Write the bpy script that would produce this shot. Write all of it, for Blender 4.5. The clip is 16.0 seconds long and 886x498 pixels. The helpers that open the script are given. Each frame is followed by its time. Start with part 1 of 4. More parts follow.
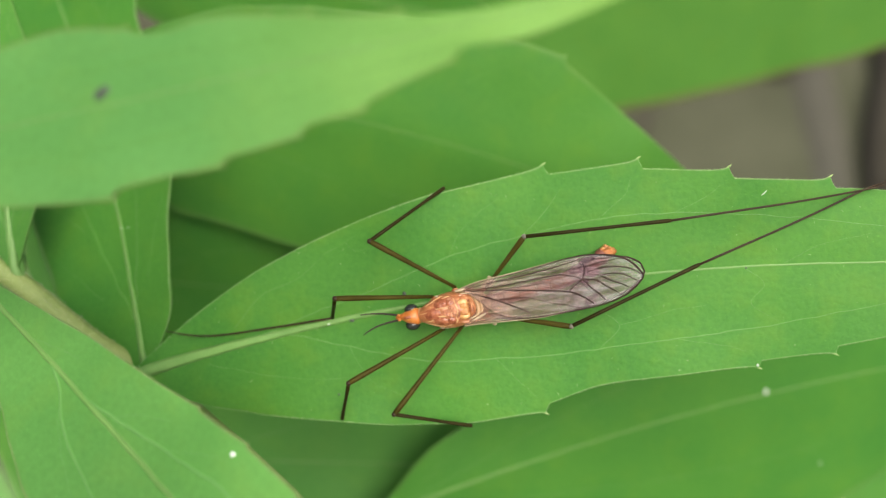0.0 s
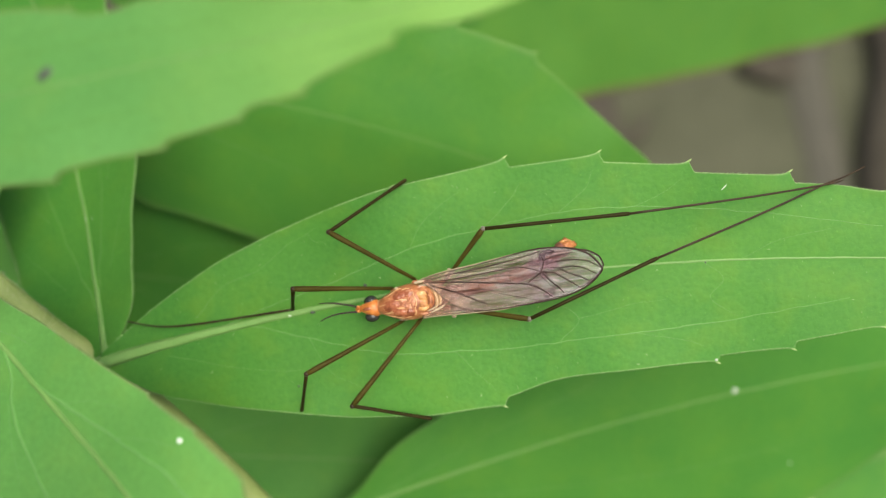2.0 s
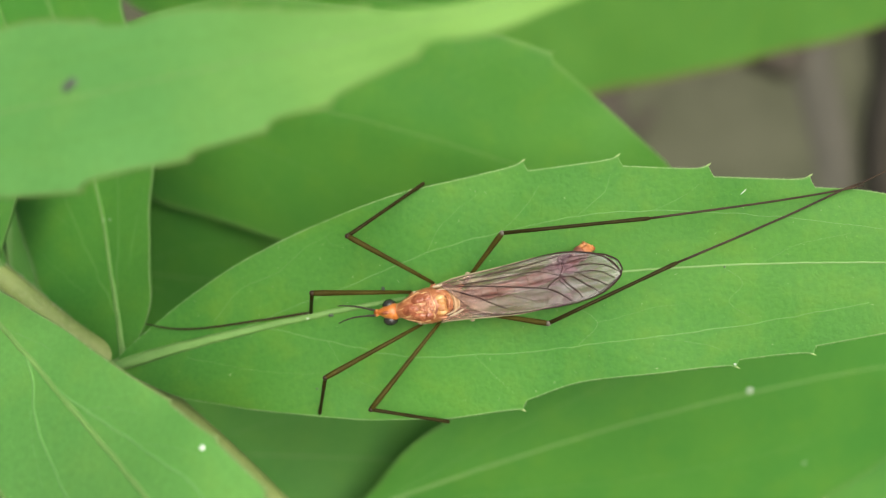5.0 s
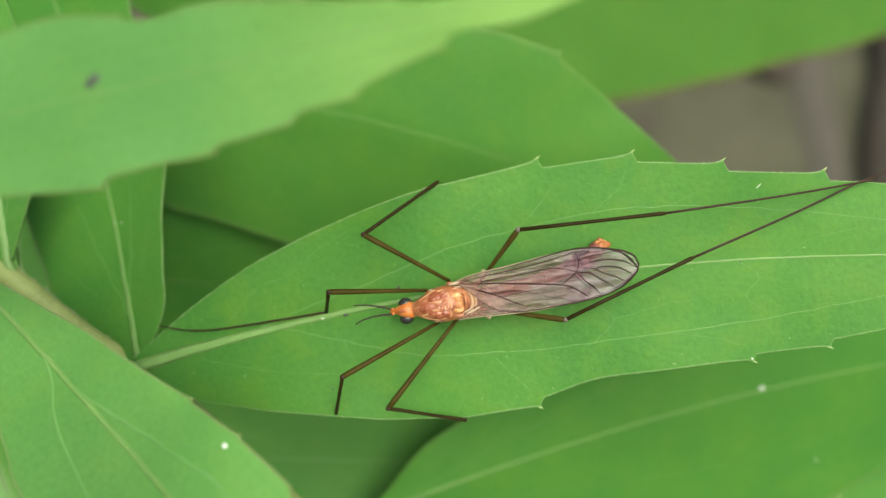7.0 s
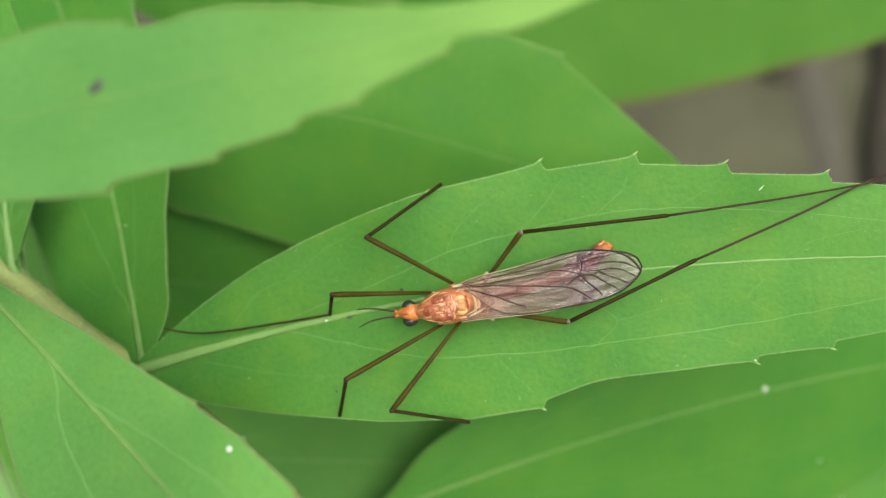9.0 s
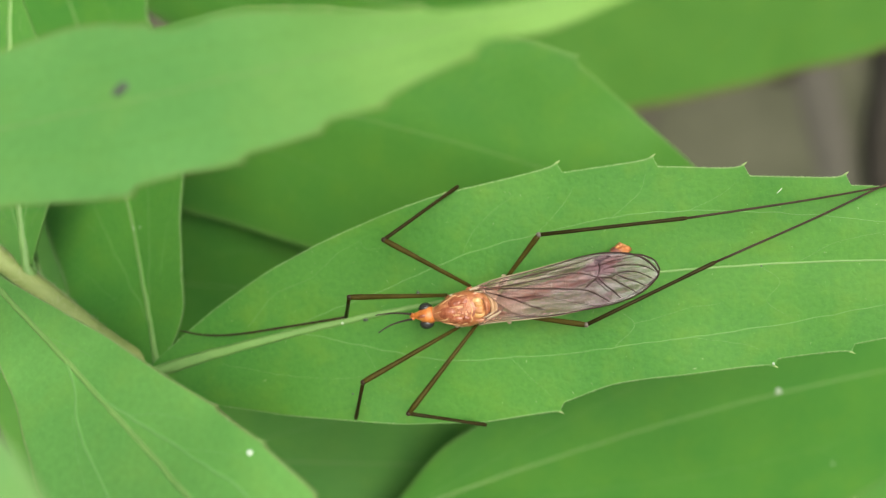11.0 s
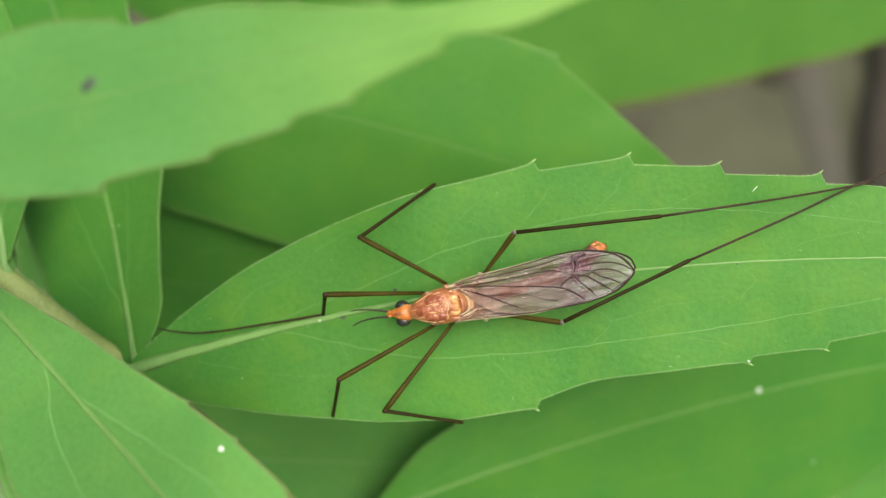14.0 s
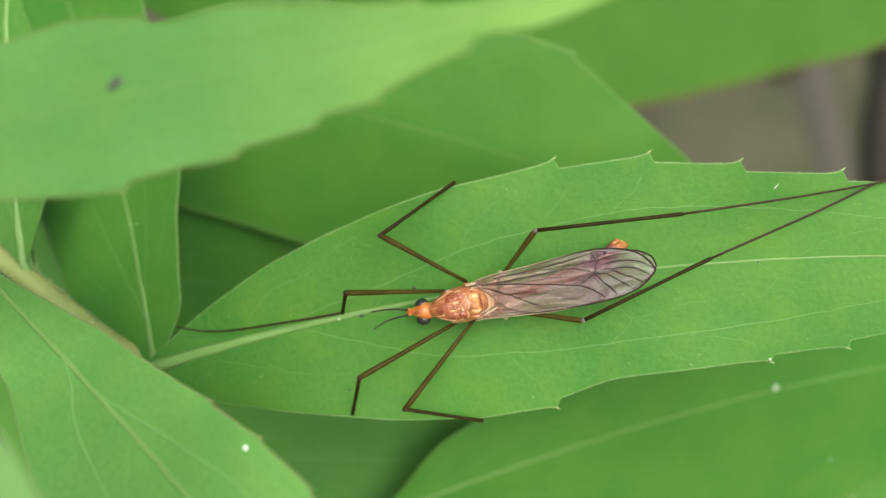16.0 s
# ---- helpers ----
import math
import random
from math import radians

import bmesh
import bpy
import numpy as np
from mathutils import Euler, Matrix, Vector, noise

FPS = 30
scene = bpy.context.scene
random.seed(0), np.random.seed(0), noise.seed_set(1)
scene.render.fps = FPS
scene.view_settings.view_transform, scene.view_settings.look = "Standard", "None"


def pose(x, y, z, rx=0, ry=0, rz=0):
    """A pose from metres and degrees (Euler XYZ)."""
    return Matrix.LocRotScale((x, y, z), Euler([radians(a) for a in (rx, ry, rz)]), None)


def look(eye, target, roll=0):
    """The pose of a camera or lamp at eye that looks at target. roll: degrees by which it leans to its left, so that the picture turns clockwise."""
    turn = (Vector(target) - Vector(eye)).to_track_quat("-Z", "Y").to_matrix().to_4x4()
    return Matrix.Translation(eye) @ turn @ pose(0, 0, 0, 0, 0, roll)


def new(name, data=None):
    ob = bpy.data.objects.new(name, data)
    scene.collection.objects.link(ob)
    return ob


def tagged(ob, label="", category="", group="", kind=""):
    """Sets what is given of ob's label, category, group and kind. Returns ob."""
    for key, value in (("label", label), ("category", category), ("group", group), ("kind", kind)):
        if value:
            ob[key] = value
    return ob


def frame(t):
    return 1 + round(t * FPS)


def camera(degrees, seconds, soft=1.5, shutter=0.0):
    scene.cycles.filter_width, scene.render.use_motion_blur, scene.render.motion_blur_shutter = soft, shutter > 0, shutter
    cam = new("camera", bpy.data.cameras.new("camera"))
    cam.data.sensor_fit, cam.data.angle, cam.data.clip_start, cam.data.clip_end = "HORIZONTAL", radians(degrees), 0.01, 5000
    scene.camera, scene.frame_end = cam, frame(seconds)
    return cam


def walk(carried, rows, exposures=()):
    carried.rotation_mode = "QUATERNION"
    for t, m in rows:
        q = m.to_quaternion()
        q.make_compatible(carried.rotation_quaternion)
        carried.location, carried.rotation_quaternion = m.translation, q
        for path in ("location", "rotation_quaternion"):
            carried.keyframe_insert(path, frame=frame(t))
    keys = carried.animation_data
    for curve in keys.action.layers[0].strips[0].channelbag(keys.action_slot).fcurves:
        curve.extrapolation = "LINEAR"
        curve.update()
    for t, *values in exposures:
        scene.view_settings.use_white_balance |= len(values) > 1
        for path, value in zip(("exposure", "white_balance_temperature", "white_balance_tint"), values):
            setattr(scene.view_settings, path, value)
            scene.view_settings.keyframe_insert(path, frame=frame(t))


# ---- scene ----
cam = camera(45.0, 16.0, soft=1.25)
cam.data.dof.use_dof = True
cam.data.dof.focus_distance = 0.0672
cam.data.dof.aperture_fstop = 27.0
MM = 0.001
# The plant's frame: its origin is where the camera hovers, z points back along the view, 60 degrees above the ground.
PLANT = pose(0, 0, 0.75, 30, 0, 0)
# seconds; millimetres right, up, back; degrees of pitch, yaw, roll
ROWS = [
    (0.0, -0.736, 0.288, 0.085, -0.094, -0.007, -0.145),
    (0.5, 0.911, 0.804, 0.121, -0.100, -0.059, 0.109),
    (1.0, 1.215, 0.731, 0.184, -0.100, -0.046, 0.200),
    (1.5, 1.397, 0.318, 0.026, -0.046, 0.001, 0.337),
    (2.0, 1.758, -0.674, 0.025, 0.266, -0.118, 0.382),
    (2.5, 2.483, 0.009, 0.043, 0.097, -0.099, 0.523),
    (3.0, 2.058, -0.138, 0.054, -0.068, 0.020, 0.510),
    (3.5, 0.971, -0.582, -0.069, 0.056, -0.036, 0.164),
    (4.0, 1.288, -0.257, 0.025, -0.137, 0.072, 0.436),
    (4.5, 0.584, -0.815, -0.035, 0.100, -0.068, 0.113),
    (5.0, 0.882, 0.327, 0.003, -0.352, 0.163, 0.453),
    (5.2, 0.112, -0.828, 0.057, 0.029, 0.160, 0.231),
    (7.3, -0.463, -0.222, -0.135, 0.161, -0.114, -0.187),
    (7.5, -0.167, 0.977, 0.107, -0.183, -0.082, -0.044),
    (8.0, -0.571, 0.549, -0.070, -0.119, -0.156, -0.146),
    (8.5, -0.849, -0.063, -0.021, 0.042, 0.010, -0.172),
    (9.0, -0.465, -0.200, 0.065, 0.090, 0.067, -0.300),
    (9.2, -0.835, 0.243, -0.036, -0.085, -0.094, -0.219),
    (11.3, -1.513, -0.030, -0.104, 0.085, 0.135, -0.247),
    (11.5, -1.021, -0.012, -0.077, 0.033, 0.115, -0.178),
    (12.0, -1.611, -0.190, 0.079, 0.040, 0.202, -0.091),
    (12.5, -0.677, -0.012, -0.050, 0.074, 0.113, -0.377),
    (13.0, -1.254, 0.142, -0.065, 0.102, -0.164, -0.234),
    (13.5, -0.172, -0.430, -0.128, 0.250, 0.039, -0.058),
    (14.0, -0.310, -0.282, 0.003, 0.166, -0.156, -0.165),
    (14.5, -0.139, 0.244, -0.128, -0.069, 0.096, -0.148),
    (15.0, -1.176, 0.248, 0.075, -0.215, -0.113, -0.403),
    (15.5, -0.378, 0.015, -0.048, 0.006, 0.028, -0.109),
    (16.0, -1.321, -0.163, -0.138, -0.029, 0.092, -0.232),
]
walk(cam, [(t, PLANT @ pose(x * MM, y * MM, z * MM, a, b, c)) for t, x, y, z, a, b, c in ROWS])

# ---- light: a bright, hazy sky and a wide, weak sun ----
scene.view_settings.exposure = 0.69
SUN_UP, SUN_ROUND = 72.0, 156.0
world = bpy.data.worlds.new("sky")
scene.world = world
world.use_nodes = True
wt = world.node_tree
wt.nodes.clear()
sky = wt.nodes.new("ShaderNodeTexSky")
sky.sky_type, sky.sun_disc = "NISHITA", False
sky.sun_elevation, sky.sun_rotation = radians(SUN_UP), radians(SUN_ROUND)
sky.air_density, sky.dust_density, sky.ozone_density = 0.7, 9.0, 0.5
back = wt.nodes.new("ShaderNodeBackground")
back.inputs["Strength"].default_value = 0.09
wout = wt.nodes.new("ShaderNodeOutputWorld")
wt.links.new(sky.outputs[0], back.inputs[0])
wt.links.new(back.outputs[0], wout.inputs[0])
lamp = bpy.data.lights.new("sun", "SUN")
lamp.energy, lamp.angle, lamp.color = 3.0, radians(52), (1.0, 0.96, 0.86)
sun = new("sun", lamp)
sun.matrix_world = look((math.sin(radians(SUN_ROUND)) * math.cos(radians(SUN_UP)) * 3, math.cos(radians(SUN_ROUND)) * math.cos(radians(SUN_UP)) * 3,
                         math.sin(radians(SUN_UP)) * 3), (0, 0, 0))


# ---- materials ----
class Nodes:
    """A node material in short lines."""

    def __init__(self, name):
        self.mat = bpy.data.materials.new(name)
        self.mat.use_nodes = True
        self.tree = self.mat.node_tree
        self.tree.nodes.clear()
        self.out = self.add("OutputMaterial")

    def add(self, kind, **values):
        node = self.tree.nodes.new("ShaderNode" + kind)
        for key, value in values.items():
            node.inputs[key.replace("_", " ")].default_value = value
        return node

    def link(self, a, b):
        self.tree.links.new(a, b)

    def coords(self, which, scale=1.0):
        node = self.add("TexCoord")
        mapping = self.add("Mapping")
        mapping.inputs["Scale"].default_value = (scale, scale, scale)
        self.link(node.outputs[which], mapping.inputs["Vector"])
        return mapping.outputs[0]

    def noise(self, vec, scale, detail=3.0, rough=0.55):
        node = self.add("TexNoise", Scale=scale, Detail=detail, Roughness=rough)
        self.link(vec, node.inputs["Vector"])
        return node.outputs["Fac"]

    def ramp(self, fac, stops):
        node = self.add("ValToRGB")
        ramp = node.color_ramp
        while len(ramp.elements) < len(stops):
            ramp.elements.new(0.5)
        for el, (pos, col) in zip(ramp.elements, stops):
            el.position, el.color = pos, (*col, 1.0)
        self.link(fac, node.inputs[0])
        return node.outputs[0]

    def mix(self, fac, a, b, blend="MIX"):
        node = self.add("MixRGB")
        node.blend_type = blend
        for value, socket in ((fac, 0), (a, 1), (b, 2)):
            if hasattr(value, "links"):
                self.link(value, node.inputs[socket])
            else:
                node.inputs[socket].default_value = value if socket == 0 else (*value, 1.0)
        return node.outputs[0]

    def math(self, op, a, b=0.5):
        node = self.add("Math")
        node.operation = op
        for value, socket in ((a, 0), (b, 1)):
            if hasattr(value, "links"):
                self.link(value, node.inputs[socket])
            else:
                node.inputs[socket].default_value = value
        return node.outputs[0]

    def bump(self, height, strength, distance):
        node = self.add("Bump", Strength=strength, Distance=distance)
        self.link(height, node.inputs["Height"])
        return node.outputs[0]

    def finish(self, shader):
        self.link(shader, self.out.inputs["Surface"])
        return self.mat


def leaf_material(name, dark, light, through_col, gloss=0.52, relief=0.28, mottle=0.26, rim_col=(0.24, 0.34, 0.13), rim_share=0.24, tip=()):
    """Leaf blade: two scales of green, a fine net of veinlets, some light passing through. UV is in millimetres."""
    n = Nodes(name)
    uv = n.coords("UV")
    big = n.noise(uv, 0.11, 2.0)
    fine = n.noise(uv, 2.6, 5.0, 0.65)
    info = n.add("ObjectInfo")
    base = n.ramp(big, [(0.3, dark), (0.7, light)])
    base = n.mix(0.32, base, n.ramp(fine, [(0.3, tuple(c * 0.72 for c in dark)), (0.72, tuple(c * 1.2 for c in light))]))
    patch = n.noise(uv, 0.32, 3.0, 0.6)
    base = n.mix(n.ramp(patch, [(0.48, (0, 0, 0)), (0.72, (mottle, mottle, mottle))]), base, (light[0] * 1.42, light[1] * 1.06, light[2] * 0.8))
    # towards the tip: yellower tissue, with the glow of light through it painted in
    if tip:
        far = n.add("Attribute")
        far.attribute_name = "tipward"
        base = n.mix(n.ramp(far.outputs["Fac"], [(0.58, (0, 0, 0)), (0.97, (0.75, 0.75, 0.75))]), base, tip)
    net = n.add("TexVoronoi", Scale=1.7)
    net.feature = "DISTANCE_TO_EDGE"
    warp = n.add("TexNoise", Scale=0.7, Detail=2.0)
    n.link(uv, warp.inputs["Vector"])
    bent = n.add("MixRGB")
    bent.blend_type = "ADD"
    bent.inputs[0].default_value = 0.9
    n.link(uv, bent.inputs[1])
    n.link(warp.outputs["Color"], bent.inputs[2])
    n.link(bent.outputs[0], net.inputs["Vector"])
    line = n.ramp(net.outputs["Distance"], [(0.0, (1, 1, 1)), (0.09, (0, 0, 0))])
    base = n.mix(n.math("MULTIPLY", line, 0.05), base, tuple(c * 1.8 + 0.02 for c in light))
    rim = n.add("Attribute")
    rim.attribute_name = "rim"
    base = n.mix(n.math("MULTIPLY", rim.outputs["Fac"], rim_share), base, rim_col)
    specks = n.noise(uv, 6.0, 2.0)
    base = n.mix(n.ramp(specks, [(0.64, (0, 0, 0)), (0.76, (0.5, 0.5, 0.5))]), base, tuple(c * 1.7 for c in light))
    hue = n.add("HueSaturation", Saturation=1.0)
    n.link(n.math("ADD", n.math("MULTIPLY", info.outputs["Random"], 0.006), 0.499), hue.inputs["Hue"])
    n.link(base, hue.inputs["Color"])
    base = hue.outputs[0]
    height = n.math("ADD", n.math("MULTIPLY", fine, 0.6), n.math("MULTIPLY", net.outputs["Distance"], 0.5))
    normal = n.bump(n.math("ADD", height, n.math("MULTIPLY", patch, 2.0)), relief, 0.00012)
    skin = n.add("BsdfPrincipled", Roughness=gloss)
    skin.inputs["Specular IOR Level"].default_value = 0.19
    n.link(base, skin.inputs["Base Color"])
    n.link(normal, skin.inputs["Normal"])
    rough = n.math("ADD", n.math("MULTIPLY", fine, 0.25), gloss - 0.1)
    n.link(rough, skin.inputs["Roughness"])
    glow = n.add("BsdfTranslucent")
    n.link(n.mix(0.6, base, through_col), glow.inputs["Color"])
    mixed = n.add("MixShader", Fac=0.28)
    n.link(skin.outputs[0], mixed.inputs[1])
    n.link(glow.outputs[0], mixed.inputs[2])
    return n.finish(mixed.outputs[0])


def plain_material(name, a, b, scale, rough=0.5, bump=0.2, depth=0.00005, metal=0.0, spec=0.4, coat=0.0, where="Object"):
    """Two colours mottled at two scales; scale counts features per metre."""
    n = Nodes(name)
    vec = n.coords(where, 1.0)
    one, two = n.noise(vec, scale, 4.0), n.noise(vec, scale * 6, 3.0)
    col = n.mix(0.35, n.ramp(one, [(0.32, a), (0.68, b)]), n.ramp(two, [(0.3, a), (0.7, b)]))
    skin = n.add("BsdfPrincipled", Roughness=rough, Metallic=metal)
    skin.inputs["Specular IOR Level"].default_value = spec
    skin.inputs["Coat Weight"].default_value = coat
    n.link(col, skin.inputs["Base Color"])
    n.link(n.bump(n.math("ADD", one, n.math("MULTIPLY", two, 0.5)), bump, depth), skin.inputs["Normal"])
    return n.finish(skin.outputs[0])


def cuticle_material(name, stops, scale, rough=0.34):
    """Shiny insect skin mottled in several colours."""
    n = Nodes(name)
    vec = n.coords("Object")
    one, two = n.noise(vec, scale, 4.0, 0.6), n.noise(vec, scale * 5, 3.0)
    col = n.mix(0.25, n.ramp(one, stops), n.ramp(two, stops))
    skin = n.add("BsdfPrincipled", Roughness=rough)
    skin.inputs["Specular IOR Level"].default_value = 0.5
    n.link(col, skin.inputs["Base Color"])
    n.link(n.bump(n.math("ADD", one, n.math("MULTIPLY", two, 0.4)), 0.6, 0.00008), skin.inputs["Normal"])
    return n.finish(skin.outputs[0])


def wing_material():
    """Smoky membrane with lengthwise streaks: brownish at the root, greyer and glassier towards the tip."""
    n = Nodes("wing_membrane")
    vec = n.coords("Object")
    split = n.add("SeparateXYZ")
    n.link(vec, split.inputs[0])
    along = n.math("MULTIPLY", split.outputs["X"], -78.0)
    patch = n.noise(vec, 420.0, 4.0, 0.6)
    along = n.math("ADD", along, n.math("MULTIPLY", n.math("SUBTRACT", patch, 0.5), 0.5))
    long_way = n.add("Mapping")
    long_way.inputs["Scale"].default_value = (0.16, 1.0, 0.3)
    n.link(vec, long_way.inputs["Vector"])
    streak = n.noise(long_way.outputs[0], 2300.0, 4.0, 0.6)
    col = n.ramp(along, [(0.12, (0.34, 0.20, 0.13)), (0.35, (0.42, 0.36, 0.31)), (0.55, (0.46, 0.45, 0.41)), (0.70, (0.42, 0.37, 0.37)), (0.80, (0.52, 0.53, 0.52)), (0.95, (0.62, 0.65, 0.62))])
    col = n.mix(n.ramp(streak, [(0.38, (0.85, 0.85, 0.85)), (0.58, (0, 0, 0))]), col, (0.16, 0.08, 0.075))
    skin = n.add("BsdfPrincipled", Roughness=0.30)
    skin.inputs["Specular IOR Level"].default_value = 0.5
    n.link(col, skin.inputs["Base Color"])
    n.link(n.bump(n.math("ADD", n.noise(vec, 2200.0, 4.0), streak), 0.8, 0.00012), skin.inputs["Normal"])
    clear = n.add("BsdfTransparent")
    n.link(n.ramp(along, [(0.15, (0.93, 0.86, 0.82)), (0.5, (0.95, 0.91, 0.89)), (0.68, (0.92, 0.86, 0.88)), (0.85, (0.95, 0.95, 0.94))]), clear.inputs["Color"])
    mixed = n.add("MixShader")
    crinkle = n.ramp(n.noise(vec, 2600.0, 5.0, 0.7), [(0.48, (0, 0, 0)), (0.66, (0.10, 0.10, 0.10))])
    fac = n.math("ADD", n.math("MULTIPLY", patch, 0.08), n.math("MULTIPLY", streak, 0.10))
    root = n.ramp(along, [(0.12, (0.34, 0.34, 0.34)), (0.36, (0, 0, 0))])
    n.link(n.math("ADD", n.math("ADD", n.math("ADD", fac, root), n.math("MULTIPLY", along, 0.03)), crinkle), mixed.inputs[0])
    n.link(clear.outputs[0], mixed.inputs[1])
    n.link(skin.outputs[0], mixed.inputs[2])
    return n.finish(mixed.outputs[0])


def smoke_material(name, dark, light, thin, thick):
    """A stain in the wing's membrane, partly seen through."""
    n = Nodes(name)
    vec = n.coords("Object")
    skin = n.add("BsdfPrincipled", Roughness=0.5)
    n.link(n.ramp(n.noise(vec, 1800.0, 3.0), [(0.3, dark), (0.7, light)]), skin.inputs["Base Color"])
    mixed = n.add("MixShader")
    n.link(n.ramp(n.noise(vec, 1300.0, 4.0, 0.65), [(0.35, (thin, thin, thin)), (0.65, (thick, thick, thick))]), mixed.inputs[0])
    n.link(n.add("BsdfTransparent").outputs[0], mixed.inputs[1])
    n.link(skin.outputs[0], mixed.inputs[2])
    return n.finish(mixed.outputs[0])


PINK = cuticle_material("pinkish_cuticle", [(0.30, (0.26, 0.085, 0.045)), (0.48, (0.42, 0.18, 0.095)), (0.62, (0.52, 0.28, 0.17)), (0.76, (0.66, 0.46, 0.32))], 2600, 0.24)
YELLOW = cuticle_material("pale_yellow_cuticle", [(0.30, (0.48, 0.22, 0.06)), (0.50, (0.52, 0.28, 0.10)), (0.68, (0.58, 0.38, 0.17))], 2600, 0.32)
BONE = plain_material("whitish_cuticle", (0.28, 0.21, 0.13), (0.44, 0.36, 0.24), 2400, 0.4)
SHEATH = plain_material("wing_sheath", (0.15, 0.14, 0.07), (0.26, 0.23, 0.13), 1200, 0.5)


HOST = leaf_material("host_blade", (0.043, 0.172, 0.024), (0.082, 0.236, 0.030), (0.14, 0.43, 0.055), rim_col=(0.22, 0.36, 0.13), rim_share=0.5, relief=0.5, mottle=0.5)
LEAF = leaf_material("leaf_blade", (0.044, 0.176, 0.025), (0.078, 0.232, 0.030), (0.14, 0.43, 0.055))
YOUNG_LIT_TIP = leaf_material("young_lit_tip_blade", (0.086, 0.240, 0.056), (0.124, 0.308, 0.080), (0.22, 0.46, 0.06), rim_col=(0.16, 0.12, 0.05), rim_share=0.6, tip=(0.25, 0.44, 0.085))
PALE = leaf_material("pale_blade", (0.086, 0.258, 0.054), (0.128, 0.322, 0.072), (0.17, 0.45, 0.06), rim_col=(0.20, 0.17, 0.07), rim_share=0.45)
WHITISH = leaf_material("whitish_blade", (0.105, 0.26, 0.068), (0.15, 0.325, 0.10), (0.24, 0.48, 0.10))
WEED = leaf_material("weed_blade", (0.060, 0.180, 0.024), (0.085, 0.225, 0.032), (0.19, 0.44, 0.04), rim_col=(0.16, 0.13, 0.05), rim_share=0.7)
FAINT = plain_material("leaf_veinlet", (0.065, 0.21, 0.03), (0.095, 0.25, 0.04), 900, 0.5)
VEIN = plain_material("leaf_vein", (0.080, 0.232, 0.042), (0.115, 0.275, 0.062), 900, 0.5)
RIB_PALE = plain_material("pale_vein", (0.096, 0.268, 0.056), (0.128, 0.305, 0.074), 700, 0.5)
RIB = plain_material("leaf_midrib", (0.098, 0.226, 0.048), (0.138, 0.268, 0.068), 700, 0.5)
TOOTH = plain_material("leaf_tooth", (0.22, 0.36, 0.10), (0.36, 0.45, 0.20), 2000, 0.5)
STEM = plain_material("stem_bark", (0.155, 0.225, 0.058), (0.26, 0.325, 0.10), 350, 0.6, 0.4, 0.0001)
FUZZ = plain_material("margin_fuzz", (0.17, 0.32, 0.10), (0.28, 0.41, 0.18), 900, 0.6)
HAIR = plain_material("stem_hair", (0.55, 0.55, 0.38), (0.65, 0.62, 0.48), 900, 0.6)
LEGS = plain_material("leg_cuticle", (0.015, 0.013, 0.003), (0.028, 0.024, 0.007), 700, 0.5, spec=0.06)
FEMUR = plain_material("femur_cuticle", (0.030, 0.0255, 0.004), (0.054, 0.045, 0.009), 500, 0.5, spec=0.06)
KNEE = plain_material("knee_cuticle", (0.02, 0.013, 0.008), (0.04, 0.025, 0.012), 900, 0.4, spec=0.15)
ORANGE = cuticle_material("thorax_cuticle", [(0.30, (0.15, 0.042, 0.018)), (0.46, (0.28, 0.095, 0.034)), (0.60, (0.38, 0.155, 0.062)), (0.74, (0.55, 0.36, 0.20))], 2200)
AMBER = cuticle_material("hind_thorax_cuticle", [(0.30, (0.20, 0.065, 0.018)), (0.48, (0.36, 0.155, 0.042)), (0.62, (0.47, 0.25, 0.085)), (0.76, (0.56, 0.38, 0.18))], 2200, 0.5)
RUST = cuticle_material("thorax_stripe", [(0.30, (0.13, 0.032, 0.016)), (0.48, (0.24, 0.068, 0.030)), (0.62, (0.34, 0.13, 0.062)), (0.76, (0.52, 0.30, 0.18))], 3000, 0.24)
CREAM = plain_material("pale_suture", (0.42, 0.22, 0.09), (0.58, 0.38, 0.19), 2600, 0.35)
TAN = plain_material("wing_root_cuticle", (0.27, 0.15, 0.07), (0.42, 0.27, 0.14), 2000, 0.45)
HEAD = cuticle_material("head_cuticle", [(0.30, (0.24, 0.065, 0.014)), (0.48, (0.42, 0.13, 0.025)), (0.66, (0.52, 0.20, 0.045)), (0.80, (0.60, 0.32, 0.12))], 2400)
EYE = plain_material("eye_facets", (0.012, 0.013, 0.011), (0.032, 0.033, 0.028), 9000, 0.26, 0.5, 0.00002, spec=0.4)
BELLY = plain_material("abdomen_cuticle", (0.10, 0.030, 0.022), (0.26, 0.10, 0.07), 1800, 0.45)
RING = plain_material("abdomen_ring_cuticle", (0.10, 0.035, 0.018), (0.18, 0.07, 0.03), 1200, 0.45)
TAIL = cuticle_material("tail_cuticle", [(0.32, (0.17, 0.05, 0.014)), (0.48, (0.33, 0.115, 0.03)), (0.64, (0.46, 0.21, 0.08))], 3200, 0.45)
WING = wing_material()
WVEIN = plain_material("wing_vein", (0.018, 0.010, 0.008), (0.036, 0.020, 0.016), 900, 0.5, spec=0.1)
STIGMA = smoke_material("wing_stigma", (0.030, 0.014, 0.020), (0.09, 0.045, 0.055), 0.45, 0.8)
BLUSH = smoke_material("wing_blush", (0.10, 0.040, 0.055), (0.20, 0.10, 0.115), 0.05, 0.42)
PALE_KNEE = plain_material("pale_knee_cuticle", (0.06, 0.055, 0.04), (0.14, 0.13, 0.10), 4000, 0.4)
FEELER = plain_material("antenna_cuticle", (0.018, 0.014, 0.012), (0.04, 0.03, 0.022), 900, 0.5, spec=0.15)
